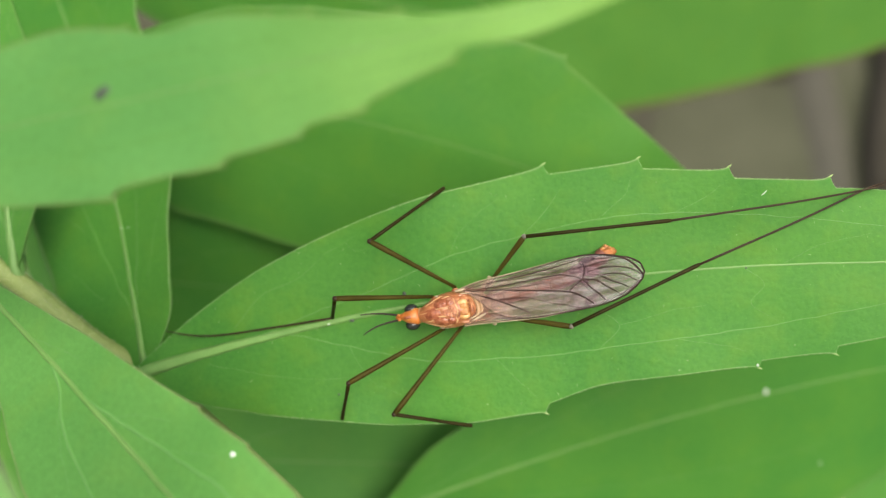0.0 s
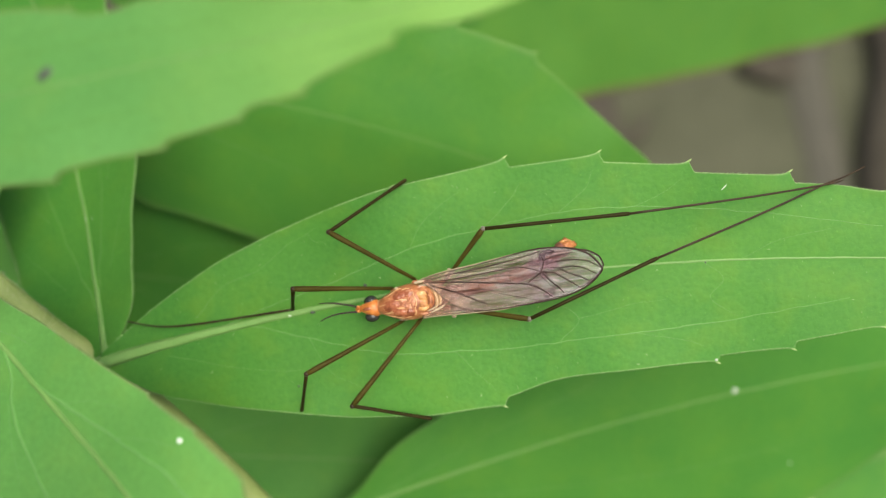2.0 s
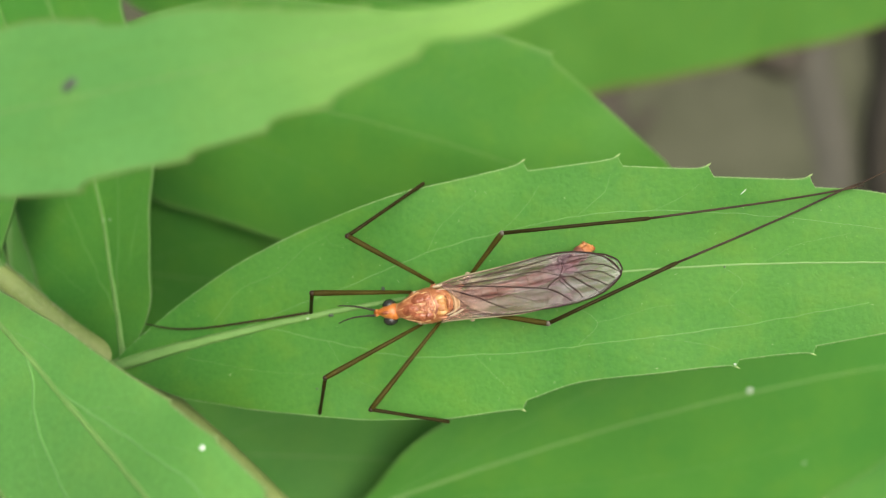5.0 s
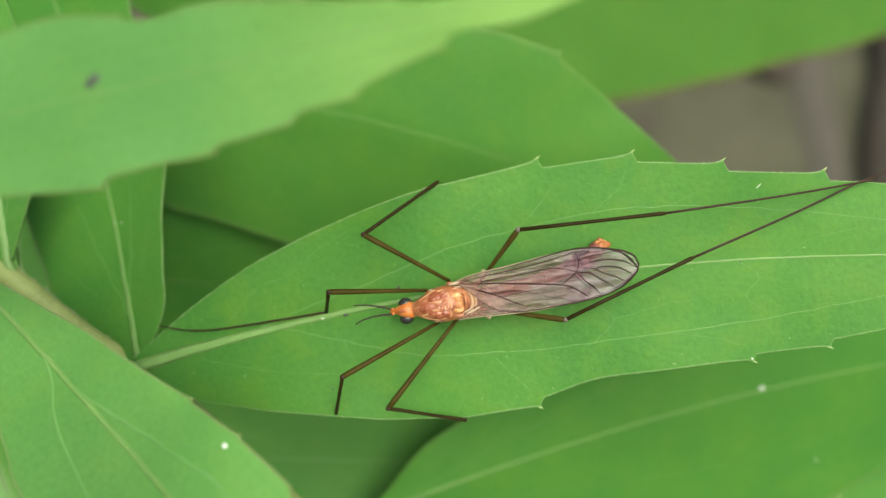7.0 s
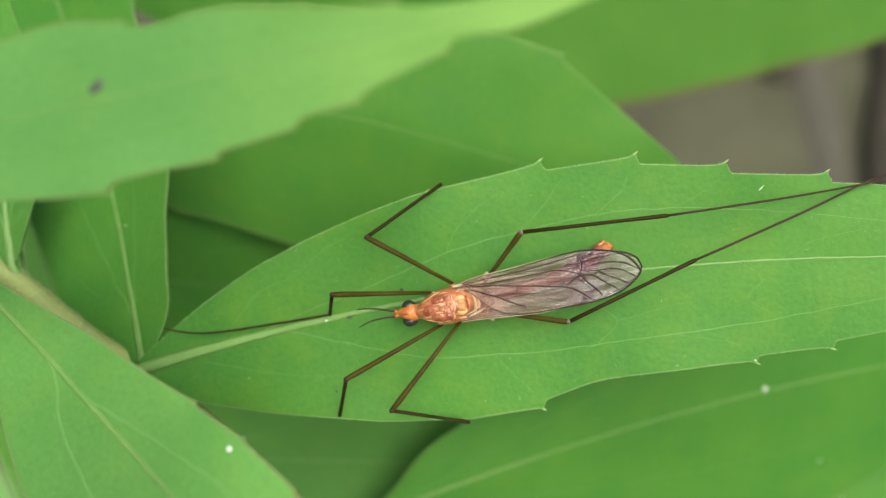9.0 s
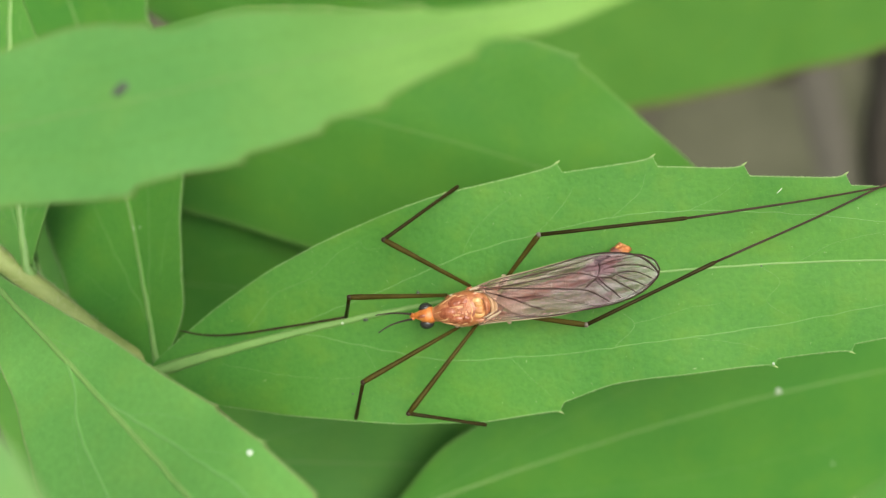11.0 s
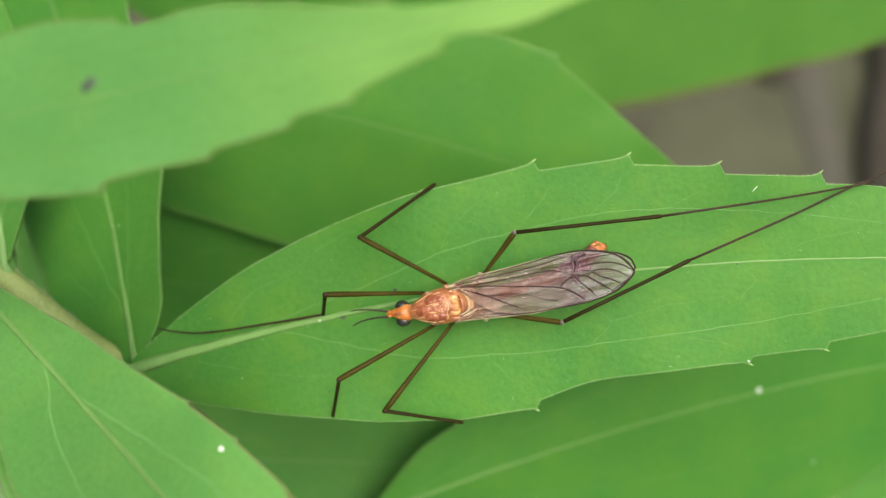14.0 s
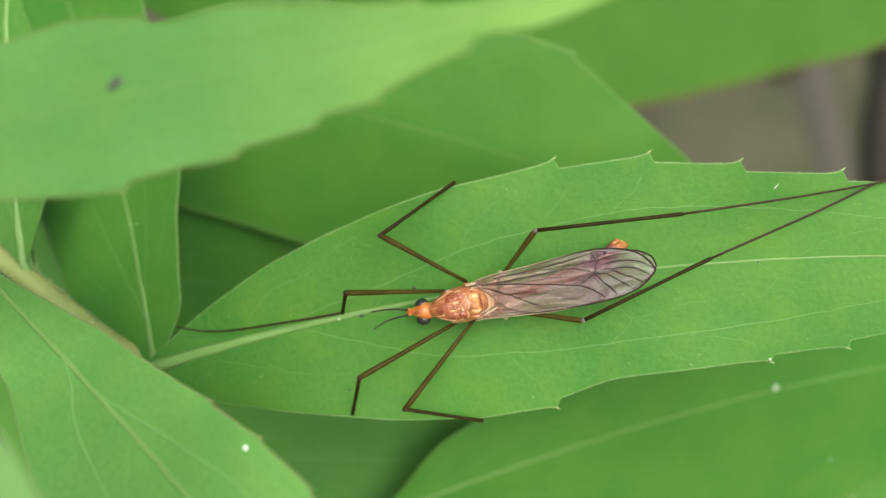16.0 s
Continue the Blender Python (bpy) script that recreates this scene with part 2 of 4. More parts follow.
CHALK = plain_material("pale_grain", (0.36, 0.44, 0.33), (0.52, 0.58, 0.48), 3000, 0.35)
DROP = plain_material("white_drop", (0.82, 0.88, 0.84), (0.92, 0.95, 0.92), 3000, 0.15, coat=0.6)
GRIT = plain_material("dark_grit", (0.035, 0.05, 0.035), (0.08, 0.10, 0.07), 3000, 0.7)
SOIL = plain_material("soil", (0.036, 0.041, 0.021), (0.067, 0.071, 0.042), 14, 0.95, 0.8, 0.01, where="Object")
BARK = plain_material("dead_bark", (0.050, 0.050, 0.037), (0.066, 0.064, 0.048), 40, 0.9, 0.7, 0.003)


# ---- mesh helpers: all shapes are written in millimetres ----
def part(name, shape, material, parent=None, label="", m=None):
    """Links a shape (vertices in mm, faces) as one mesh under parent; m is its pose in the parent's space."""
    verts, faces = shape[0], shape[1]
    mesh = bpy.data.meshes.new(name)
    mesh.from_pydata([(x * MM, y * MM, z * MM) for x, y, z in verts], [], faces)
    mesh.materials.append(material)
    mesh.polygons.foreach_set("use_smooth", [True] * len(mesh.polygons))
    mesh.update()
    ob = new(name, mesh)
    ob.parent = parent
    if m is not None:
        ob.matrix_basis = m
    return tagged(ob, label)


def joined(*shapes):
    verts, faces = [], []
    for v, f in shapes:
        k = len(verts)
        verts += list(v)
        faces += [tuple(i + k for i in face) for face in f]
    return verts, faces


def smooth_line(points, steps):
    """A Catmull-Rom line through the points."""
    p = [np.array(q, float) for q in points]
    p = [2 * p[0] - p[1]] + p + [2 * p[-1] - p[-2]]
    out = []
    for i in range(1, len(p) - 2):
        for k in range(steps):
            u = k / steps
            out.append(0.5 * (2 * p[i] + (p[i + 1] - p[i - 1]) * u + (2 * p[i - 1] - 5 * p[i] + 4 * p[i + 1] - p[i + 2]) * u * u
                              + (3 * p[i] - p[i - 1] - 3 * p[i + 1] + p[i + 2]) * u ** 3))
    return out + [p[-2]]


def tube(points, radii, sides=8, flat=1.0, up=(0, 0, 1)):
    """A tapered, closed tube; flat squashes it along up."""
    pts = [np.array(q, float) for q in points]
    rad = np.interp(np.linspace(0, 1, len(pts)), np.linspace(0, 1, len(radii)), radii)
    verts, faces, n = [], [], len(pts)
    for i, p in enumerate(pts):
        d = pts[min(i + 1, n - 1)] - pts[max(i - 1, 0)]
        d = d / (np.linalg.norm(d) + 1e-9)
        w = np.array(up, float)
        side = np.cross(d, w)
        if np.linalg.norm(side) < 0.05:
            side = np.cross(d, (0.3, 1, 0))
        side = side / np.linalg.norm(side)
        w = np.cross(side, d)
        for k in range(sides):
            a = 2 * math.pi * k / sides
            verts.append(tuple(p + rad[i] * (math.cos(a) * side + flat * math.sin(a) * w)))
    for i in range(n - 1):
        for k in range(sides):
            a, b = i * sides + k, i * sides + (k + 1) % sides
            faces.append((a, a + sides, b + sides, b))
    faces.append(tuple(range(sides)))
    faces.append(tuple((n - 1) * sides + k for k in reversed(range(sides))))
    return verts, faces


def loft(stations, sides=20):
    """A body along x from rings (x, y, z, half width, half height)."""
    verts, faces, n = [], [], len(stations)
    for x, y, z, ry, rz in stations:
        for k in range(sides):
            a = 2 * math.pi * k / sides
            verts.append((x, y + ry * math.cos(a), z + rz * math.sin(a)))
    for i in range(n - 1):
        for k in range(sides):
            a, b = i * sides + k, i * sides + (k + 1) % sides
            faces.append((a, b, b + sides, a + sides))
    faces.append(tuple(reversed(range(sides))))
    faces.append(tuple((n - 1) * sides + k for k in range(sides)))
    return verts, faces


def blob(centre, radii, rough=0.0, seed=0, rings=10, sides=14):
    """A lumpy, rounded grain."""
    verts, faces = [], []
    for i in range(rings + 1):
        a = math.pi * i / rings
        for k in range(sides):
            b = 2 * math.pi * k / sides
            d = Vector((math.sin(a) * math.cos(b), math.sin(a) * math.sin(b), math.cos(a)))
            r = 1 + rough * noise.noise(d * 1.7 + Vector((seed * 3.1, seed, 0)))
            verts.append(tuple(centre[j] + radii[j] * d[j] * r for j in range(3)))
    for i in range(rings):
        for k in range(sides):
            a, b = i * sides + k, i * sides + (k + 1) % sides
            faces.append((a, a + sides, b + sides, b))
    return verts, faces


# ---- leaves ----
class Blade:
    """A leaf's shape in its own space: x from base to tip, y across, z out of the upper face; millimetres."""

    def __init__(self, base, tip, left, right, roll=0.0, sweep=0.0, bend=0.0, fold=0.0, wave=0.0, teeth=((), ()), seed=1, tooth=0.35, wave_n=5.0, spur=1.0, tooth_low=None, soft=5.0, tips=()):
        b, p = Vector(base), Vector(tip)
        self.size = (p - b).length
        ex = (p - b).normalized()
        n = (Vector((0, 0, 1)) - ex * ex.z).normalized()
        m = n.cross(ex)
        a = radians(roll)
        n = n * math.cos(a) + m * math.sin(a)
        ey = n.cross(ex)
        self.pose = PLANT @ Matrix(((ex.x, ey.x, n.x, b.x * MM), (ex.y, ey.y, n.y, b.y * MM), (ex.z, ey.z, n.z, b.z * MM), (0, 0, 0, 1)))
        self.base, self.sweep, self.bend, self.fold, self.wave, self.teeth, self.seed = b, sweep, bend, fold, wave, teeth, seed
        self.tooth, self.wave_n, self.spur, self.tips = tooth, wave_n, spur, tips
        self.tooth_low = tooth if tooth_low is None else tooth_low
        grid = np.linspace(0, 1, 401)
        kern = np.exp(-0.5 * (np.arange(-16, 17) / soft) ** 2)
        kern /= kern.sum()
        self.grid, self.sides = grid, []
        for side in (left, right):
            w = np.interp(grid, [q[0] for q in side], [q[1] for q in side])
            self.sides.append(np.convolve(np.pad(w, 16, mode="reflect", reflect_type="odd"), kern, "valid"))

    def half(self, s, side):
        """Half width at s, without its teeth."""
        return max(0.02, float(np.interp(s, self.grid, self.sides[side])))

    def saw(self, s, side):
        """How far the margin's teeth stand out at s; each slopes up slowly and drops at once."""
        w = 0.0
        for t in self.teeth[side]:
            d = (t - s) * self.size
            if -0.4 < d < 0:
                w = max(w, (self.tooth if side == 0 else self.tooth_low) * (1 + d / 0.4) ** 1.6)
            elif 0 <= d < 9:
                w = max(w, (self.tooth if side == 0 else self.tooth_low) * (0.72 * max(0.0, 1 - d / 9.0) ** 1.7 + 0.28 * math.exp(-d / 0.4)))
        return w

    def at(self, s, v):
        side = 0 if v >= 0 else 1
        out = self.saw(s, side) * max(0.0, (abs(v) - 0.86) / 0.14) ** 2
        return self.spot(s, v * self.half(s, side) + (out if v >= 0 else -out), abs(v))

    def spot(self, s, y, v=None):
        """The place on the upper face at s along the midrib and y mm beside it."""
        if v is None:
            v = min(1.0, abs(y) / self.half(s, 0 if y >= 0 else 1))
        mid = self.sweep * 4 * s * (1 - s)
        k = self.seed * 1.7 + (0 if y >= 0 else 2.1)
        z = self.bend * 4 * s * (1 - s) + self.fold * abs(y) * min(1, 6 * s + 0.2)
        z += self.wave * v * v * (math.sin(self.wave_n * 6.28 * s + k) + 0.6 * math.sin(self.wave_n * 10.9 * s + 2 * k))
        z += 0.12 * noise.noise(Vector((s * self.size * 0.22, y * 0.3, self.seed * 5.0)))
        return (s * self.size, mid + y, z)

    def blade(self, along, across):
        s_all = list(np.linspace(0, 1, along))
        for side in self.teeth:
            for t in side:
                s_all += [t, t - 0.25 / self.size] + [t + q / self.size for q in (0.06, 0.14, 0.25, 0.4)]
        s_all = sorted(s_all)
        v_all = np.sin(np.linspace(-1, 1, across) * math.pi / 2)
        verts = [self.at(s, v) for s in s_all for v in v_all]
        m = len(v_all)
        faces = [(i * m + k, (i + 1) * m + k, (i + 1) * m + k + 1, i * m + k + 1) for i in range(len(s_all) - 1) for k in range(m - 1)]
        return verts, faces

    def line(self, points, radii, lift=0.0, steps=8, flat=0.3, wiggle=0.0):
        """A vein lying in the face, through places (s, y)."""
        flat_line = smooth_line([(a, b, 0) for a, b in points], steps)
        pts = []
        for i, (a, b, _) in enumerate(flat_line):
            b += wiggle * noise.noise(Vector((a * self.size * 0.8, b * 0.2, self.seed * 3.0)))
            x, y, z = self.spot(a, b)
            pts.append((x, y, z + lift))
        return tube(pts, radii, 6, flat)

    def hairs(self, length):
        """Short pale hairs standing out from both margins."""
        rng = random.Random(self.seed * 13)
        verts, faces = [], []
        for sign in (1, -1):
            for k in range(int(self.size * 34)):
                s = rng.uniform(0.02, 0.99)
                x, y, z = self.at(s, sign)
                a, l, w = rng.uniform(-0.9, 0.3), length * rng.uniform(0.4, 1.2), 0.011
                dx, dy = -math.sin(a) * l, sign * math.cos(a) * l
                i = len(verts)
                verts += [(x - w, y - sign * 0.06, z), (x + w, y - sign * 0.06, z), (x, y - sign * 0.06, z - 2 * w), (x + dx, y + dy, z + rng.uniform(-0.3, 0.6) * l)]
                faces += [(i, i + 1, i + 3), (i + 1, i + 2, i + 3), (i + 2, i, i + 3)]
        return verts, faces

    def spurs(self):
        shapes = []
        for side in (0, 1):
            for t in self.teeth[side] + (self.tips if side == 0 else ()):
                sign = 1 if side == 0 else -1
                x, y, z = self.at(t, sign)
                k = self.spur
                shapes.append(tube([(x - 0.40 * k, y - sign * 0.27 * k, z - 0.08), (x - 0.08 * k, y - sign * 0.06 * k, z - 0.05), (x + 0.16 * k, y + sign * 0.07 * k, z - 0.03), (x + 0.32 * k, y + sign * 0.18 * k, z)],
                                   [0.05 * k, 0.10 * k, 0.075 * k, 0.015 * k], 7, 0.8))
        return shapes


def leaf(parent, world, blade, label, along=140, across=23, rib=(0.5, 0.12), side_veins=True, veins=(), stalk=(), thick=0.2, skin=LEAF, fringe=0.0, vein_skin=None):
    """One leaf: the blade, its midrib with the stalk, its veins and its pale tooth tips."""
    ob = part("leaf", blade.blade(along, across), skin, parent, label, world.inverted() @ blade.pose)
    mesh = ob.data
    uv = mesh.uv_layers.new(name="UVMap")
    co = np.zeros(len(mesh.vertices) * 3)
    mesh.vertices.foreach_get("co", co)
    idx = np.zeros(len(mesh.loops), dtype=int)
    mesh.loops.foreach_get("vertex_index", idx)
    flat = co.reshape(-1, 3)[idx][:, :2] / MM + np.array([blade.seed * 37.0, blade.seed * 11.0])
    uv.data.foreach_set("uv", flat.ravel())
    rim = mesh.attributes.new("rim", "FLOAT", "POINT")
    rim.data.foreach_set("value", [1.0 if k % across in (0, 1, across - 2, across - 1) else 0.0 for k in range(len(mesh.vertices))])
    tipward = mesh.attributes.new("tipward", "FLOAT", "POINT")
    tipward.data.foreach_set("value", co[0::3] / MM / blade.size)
    solid = ob.modifiers.new("thickness", "SOLIDIFY")
    solid.thickness, solid.offset = thick * MM, -1
    mid = blade.line([(0.0, 0), (0.12, 0), (0.3, 0), (0.5, 0), (0.7, 0), (0.88, 0), (0.985, 0)], [rib[0], rib[0] * 0.6, max(rib[0] * 0.18, rib[1]), rib[1], rib[1] * 0.7, rib[1] * 0.4], 0.0, 14, 0.22, 0.06)
    shapes = [mid]
    if stalk:
        inv = blade.pose.inverted() @ PLANT
        pts = [inv @ (Vector(q) * MM) / MM for q in stalk]
        shapes.append(tube(smooth_line([tuple(q) for q in pts] + [(0, 0, -0.15), (2.5, blade.sweep * 0.15, -0.25)], 6), [rib[0] * 1.1, rib[0], rib[0] * 0.8], 8, 0.8))
    part("midrib", joined(*shapes), RIB, ob, "pale green raised midrib")
    thin = []
    if side_veins:
        for sign, k in ((1, 0), (-1, 1)):
            pts = [(0.07 + 0.01 * k, 0.0)]
            for s, r in ((0.16, 0.2), (0.28, 0.36), (0.45, 0.46), (0.62, 0.5), (0.8, 0.5), (0.93, 0.4)):
                pts.append((s, sign * r * blade.half(s, k)))
            thin.append(blade.line(pts, [0.06 * side_veins, 0.045 * side_veins, 0.03 * side_veins, 0.015], -0.005, 10, 0.3, 0.2))
            rng = random.Random(blade.seed * 7 + k)
            for j in range(6):
                s = 0.14 + 0.125 * j + rng.uniform(-0.02, 0.02)
                e = min(0.97, s + rng.uniform(0.08, 0.12))
                h = blade.half(e, k)
                thin.append(blade.line([(s, sign * 0.45 * blade.half(s, k)), ((s + e) / 2, sign * 0.66 * blade.half((s + e) / 2, k)), (e, sign * 0.86 * h)], [0.022, 0.012], 0.0, 6, 0.3, 0.2))
    for pts, r in veins:
        thin.append(blade.line(pts, [r * 0.62, r * 0.4, r * 0.52, r * 0.34, r * 0.44, r * 0.2], 0.0, 12, 0.3, 0.11))
    for shape in thin:
        part("side_vein", shape, vein_skin or (FAINT if side_veins else VEIN), ob)
    if fringe:
        tagged(part("margin_hairs", blade.hairs(fringe), FUZZ, ob, "fine pale hairs along the margin"), kind="stuff")
    for shape in blade.spurs():
        part("margin_tooth", shape, TOOTH, ob)
    return ob


# ---- ground ----
def ground_sheet():
    verts, faces = [], []
    rings = [0.0, 0.1, 0.2, 0.3, 0.42, 0.56, 0.72, 0.9, 1.15, 1.5, 2.2, 4, 9, 30, 120, 600]
    sides = 72
    for i, r in enumerate(rings):
        for k in range(sides):
            a = 2 * math.pi * k / sides
            x, y = r * math.cos(a), r * math.sin(a)
            h = 0.012 * noise.noise(Vector((x * 6, y * 6, 0.3))) if r < 3 else 0
            verts.append((x * 1000, y * 1000, h * 1000 - 10))
    for i in range(len(rings) - 1):
        for k in range(sides):
            a, b = i * sides + k, i * sides + (k + 1) % sides
            faces.append((a, a + sides, b + sides, b))
    return verts, faces


tagged(part("ground", ground_sheet(), SOIL), "bare grey-brown soil under the plants", "ground", kind="structure")


def branch(start, end, radius, label, mat=BARK, seed=0):
    rng = random.Random(seed)
    a, b = np.array(start, float), np.array(end, float)
    pts = [a + (b - a) * u + np.array([rng.uniform(-1, 1), rng.uniform(-1, 1), 0]) * radius * 0.35 for u in np.linspace(0, 1, 9)]
    base = Matrix.Translation(Vector(start) * MM)
    bark = part("fallen_branch", tube([tuple(p - a) for p in smooth_line([tuple(q) for q in pts], 4)], [radius, radius * 0.95, radius * 0.8], 12), mat, None, label, base)
    for k in range(3):
        q = pts[2 + 2 * k] - a
        side = rng.choice((-1, 1))
        part("twig_stub", tube([tuple(q), tuple(q + np.array([side * radius * 1.2, radius * 0.6, radius * 0.5])), tuple(q + np.array([side * radius * 1.6, radius * 1.2, radius * 0.7]))],
                               [radius * 0.25, radius * 0.2, radius * 0.14], 8), mat, bark)
    return tagged(bark, category="branch", group="fallen branches on the soil")


branch((310, 330, -27), (395, 1150, -25), 26, "brownish grey dead branch lying on the soil", seed=3)
DARK_PATCH = plain_material("dark_patch", (0.032, 0.029, 0.019), (0.056, 0.050, 0.036), 40, 0.95, 0.7, 0.003)
# dark branch shape laid along a darker strip of the soil
branch((378, 330, 0), (465, 1150, 0), 34, "dark branch shape added for a dark strip of the soil", DARK_PATCH, 8)
# dark branch shape added where shade darkens the soil beside the rear leaf
branch((128, 330, -4), (150, 1100, -4), 26, "dark branch shape added for a dark strip of the soil", DARK_PATCH, 5)


def clod(x, y, size, seed):
    ob = part("soil_clod", blob((0, 0, 0), (size, size * 0.8, size * 0.6), 0.5, seed, 12, 18), DARK_PATCH, None, "dark lump on the soil", pose(x * MM, y * MM, -0.004, 0, 0, seed * 40))
    return tagged(ob, category="clod", group="clods of earth")


# lumps put in for a dark spot on the soil
clod(300, 640, 30, 1)
clod(250, 700, 22, 2)

# ---- the plant with the toothed leaves ----
FOOT = PLANT @ (Vector((-4.0, -360.0, -657.0)) * MM)
HOME = Matrix.Translation((FOOT.x, FOOT.y, -0.008))
plant = tagged(new("goldenrod"), "green leafy weed with toothed narrow leaves on one stem", "plant")
plant.matrix_basis = HOME
TO_PLANT = HOME.inverted() @ PLANT


def in_plant(points):
    return [tuple((TO_PLANT @ (Vector(q) * MM)) / MM) for q in points]


stem_line = smooth_line([(-4, -360, -657), (-7, -150, -300), (-8, -60, -130), (-7.5, -27.5, -86), (-12.5, -19.5, -81.5), (-18.9, -12.4, -79), (-22.4, -9.1, -77.6), (-26.4, -6.2, -77),
                         (-30.6, -2.9, -77.4), (-33.3, -0.9, -77.6), (-42, 6, -77), (-52, 10, -70), (-58, 11, -60), (-61, 11, -48)], 10)
part("stem", tube(in_plant(stem_line), [2.4, 1.8, 1.3, 1.0, 0.92, 0.84, 0.74, 0.6, 0.35], 14), STEM, plant, "pale yellowish green hairy stem")


def stem_hairs():
    rng = random.Random(4)
    shapes = []
    for p in smooth_line([(-12.5, -19.5, -81.5), (-18.9, -12.4, -79), (-26.4, -6.2, -77), (-33.3, -0.9, -77.6), (-42, 6, -77)], 60):
        for _ in range(12):
            a = rng.uniform(0, 6.28)
            d = np.array([0.62 * math.cos(a), 0.78 * math.cos(a), math.sin(a)])
            q = p + d * 0.72
            shapes.append(tube(in_plant([q, q + d * rng.uniform(0.12, 0.4)]), [0.014, 0.004], 3))
    return joined(*shapes)


tagged(part("stem_hairs", stem_hairs(), HAIR, plant, "short pale hairs along the stem"), kind="stuff")

MAIN = Blade((-22.1, -8.5, -75.6), (40.1, -1.1, -66.0),
             [(0, 0.5), (0.011, 1.0), (0.069, 2.8), (0.143, 4.6), (0.21, 5.7), (0.276, 6.5), (0.346, 7.15), (0.471, 7.2), (0.569, 6.85), (0.658, 5.7), (0.756, 4.75), (0.805, 4.4), (0.9, 2.6), (1, 0)],
             [(0, 0.6), (0.017, 1.3), (0.063, 3.5), (0.142, 5.35), (0.217, 6.7), (0.279, 7.8), (0.358, 8.45), (0.443, 8.0), (0.499, 7.0), (0.581, 6.7), (0.665, 6.1), (0.741, 5.35), (0.789, 4.6), (0.9, 2.6), (1, 0)],
             sweep=2.91, fold=0.03, wave=0.22, seed=1, wave_n=3.0, tooth=0.80, spur=0.68, tooth_low=0.55,
             tips=(0.349,), teeth=((0.471, 0.569, 0.658, 0.756, 0.85, 0.93), (0.443, 0.665, 0.741, 0.83, 0.92)))
MAIN_VEINS = (
    ([(0.10, 0.1), (0.154, 0.3), (0.207, 0.9), (0.259, 1.4), (0.298, 1.9), (0.362, 2.85), (0.436, 3.4), (0.52, 3.9), (0.60, 3.8), (0.72, 3.0), (0.84, 2.0)], 0.075),
    ([(0.146, -0.1), (0.179, -0.3), (0.252, -2.2), (0.324, -3.9), (0.397, -4.45), (0.456, -4.7), (0.507, -4.6), (0.585, -4.4), (0.68, -3.9), (0.80, -2.6)], 0.075),
    ([(0.115, 1.2), (0.15, 2.9), (0.19, 3.4), (0.225, 4.6), (0.26, 5.4)], 0.032),
    ([(0.25, 5.2), (0.262, 4.4), (0.30, 4.5)], 0.022),
    ([(0.44, 3.4), (0.47, 5.0), (0.485, 6.2)], 0.029),
    ([(0.52, 3.9), (0.55, 5.2), (0.56, 6.4)], 0.029),
    ([(0.60, 3.8), (0.63, 4.6), (0.648, 5.4)], 0.025),
    ([(0.36, 2.85), (0.38, 4.6), (0.42, 6.2)], 0.025),
    ([(0.507, -4.6), (0.53, -3.2), (0.50, -1.8), (0.46, -0.9)], 0.029),
    ([(0.53, -3.2), (0.58, -2.6), (0.62, -2.3)], 0.022),
    ([(0.24, -1.9), (0.26, -4.4), (0.30, -6.2)], 0.025),
    ([(0.397, -4.45), (0.42, -6.2), (0.436, -7.4)], 0.025),
    ([(0.585, -4.4), (0.63, -5.0), (0.658, -5.6)], 0.025),
    ([(0.66, 0.05), (0.68, -1.2), (0.665, -2.4), (0.69, -3.6)], 0.025),
    ([(0.70, 0.05), (0.74, 1.2), (0.79, 1.9)], 0.025),
    ([(0.08, -0.8), (0.14, -2.5), (0.20, -3.6), (0.24, -4.0)], 0.029),
)
leaf(plant, HOME, MAIN, "mid-green toothed leaf that the insect rests on", 260, 45, (0.5, 0.08), False, MAIN_VEINS, ((-23.2, -9.0, -76.9),), fringe=0.10, skin=HOST)

NEAR = Blade((-39.65, 3.2, -54.9), (8.32, 10.81, -41.0),
             [(0, 0.4), (0.1, 1.6), (0.25, 3.0), (0.412, 3.45), (0.443, 3.6), (0.473, 3.6), (0.5, 3.38), (0.538, 2.85), (0.566, 2.52), (0.585, 2.5), (0.602, 2.66), (0.634, 2.5), (0.669, 2.05), (0.68, 1.95), (0.705, 1.65), (0.754, 1.12), (0.805, 0.66), (0.846, 0.4), (0.92, 0.3), (1, 0)],
             [(0, 0.4), (0.1, 1.8), (0.25, 3.2), (0.37, 3.57), (0.43, 3.85), (0.47, 3.95), (0.487, 3.98), (0.494, 3.72), (0.547, 3.50), (0.572, 3.55), (0.595, 3.48), (0.606, 3.25), (0.631, 3.15), (0.672, 2.90), (0.686, 2.50), (0.712, 2.48), (0.732, 2.40), (0.742, 2.10), (0.765, 1.75), (0.812, 1.20), (0.829, 0.85), (0.86, 1.05), (0.88, 1.06), (0.9, 0.94), (0.924, 0.7), (0.949, 0.48), (1, 0)],
             roll=-8, sweep=-0.3, bend=0.6, wave=0.08, seed=2, teeth=((0.538, 0.669, 0.705, 0.78), (0.487, 0.597, 0.674, 0.734, 0.815)), tooth=0.26, spur=0.3, soft=2.0)
leaf(plant, HOME, NEAR, "pale green toothed leaf hanging over the others", 150, 27, (0.14, 0.05), True, (), ((-60, 11, -52), (-48, 6, -50)), skin=YOUNG_LIT_TIP)

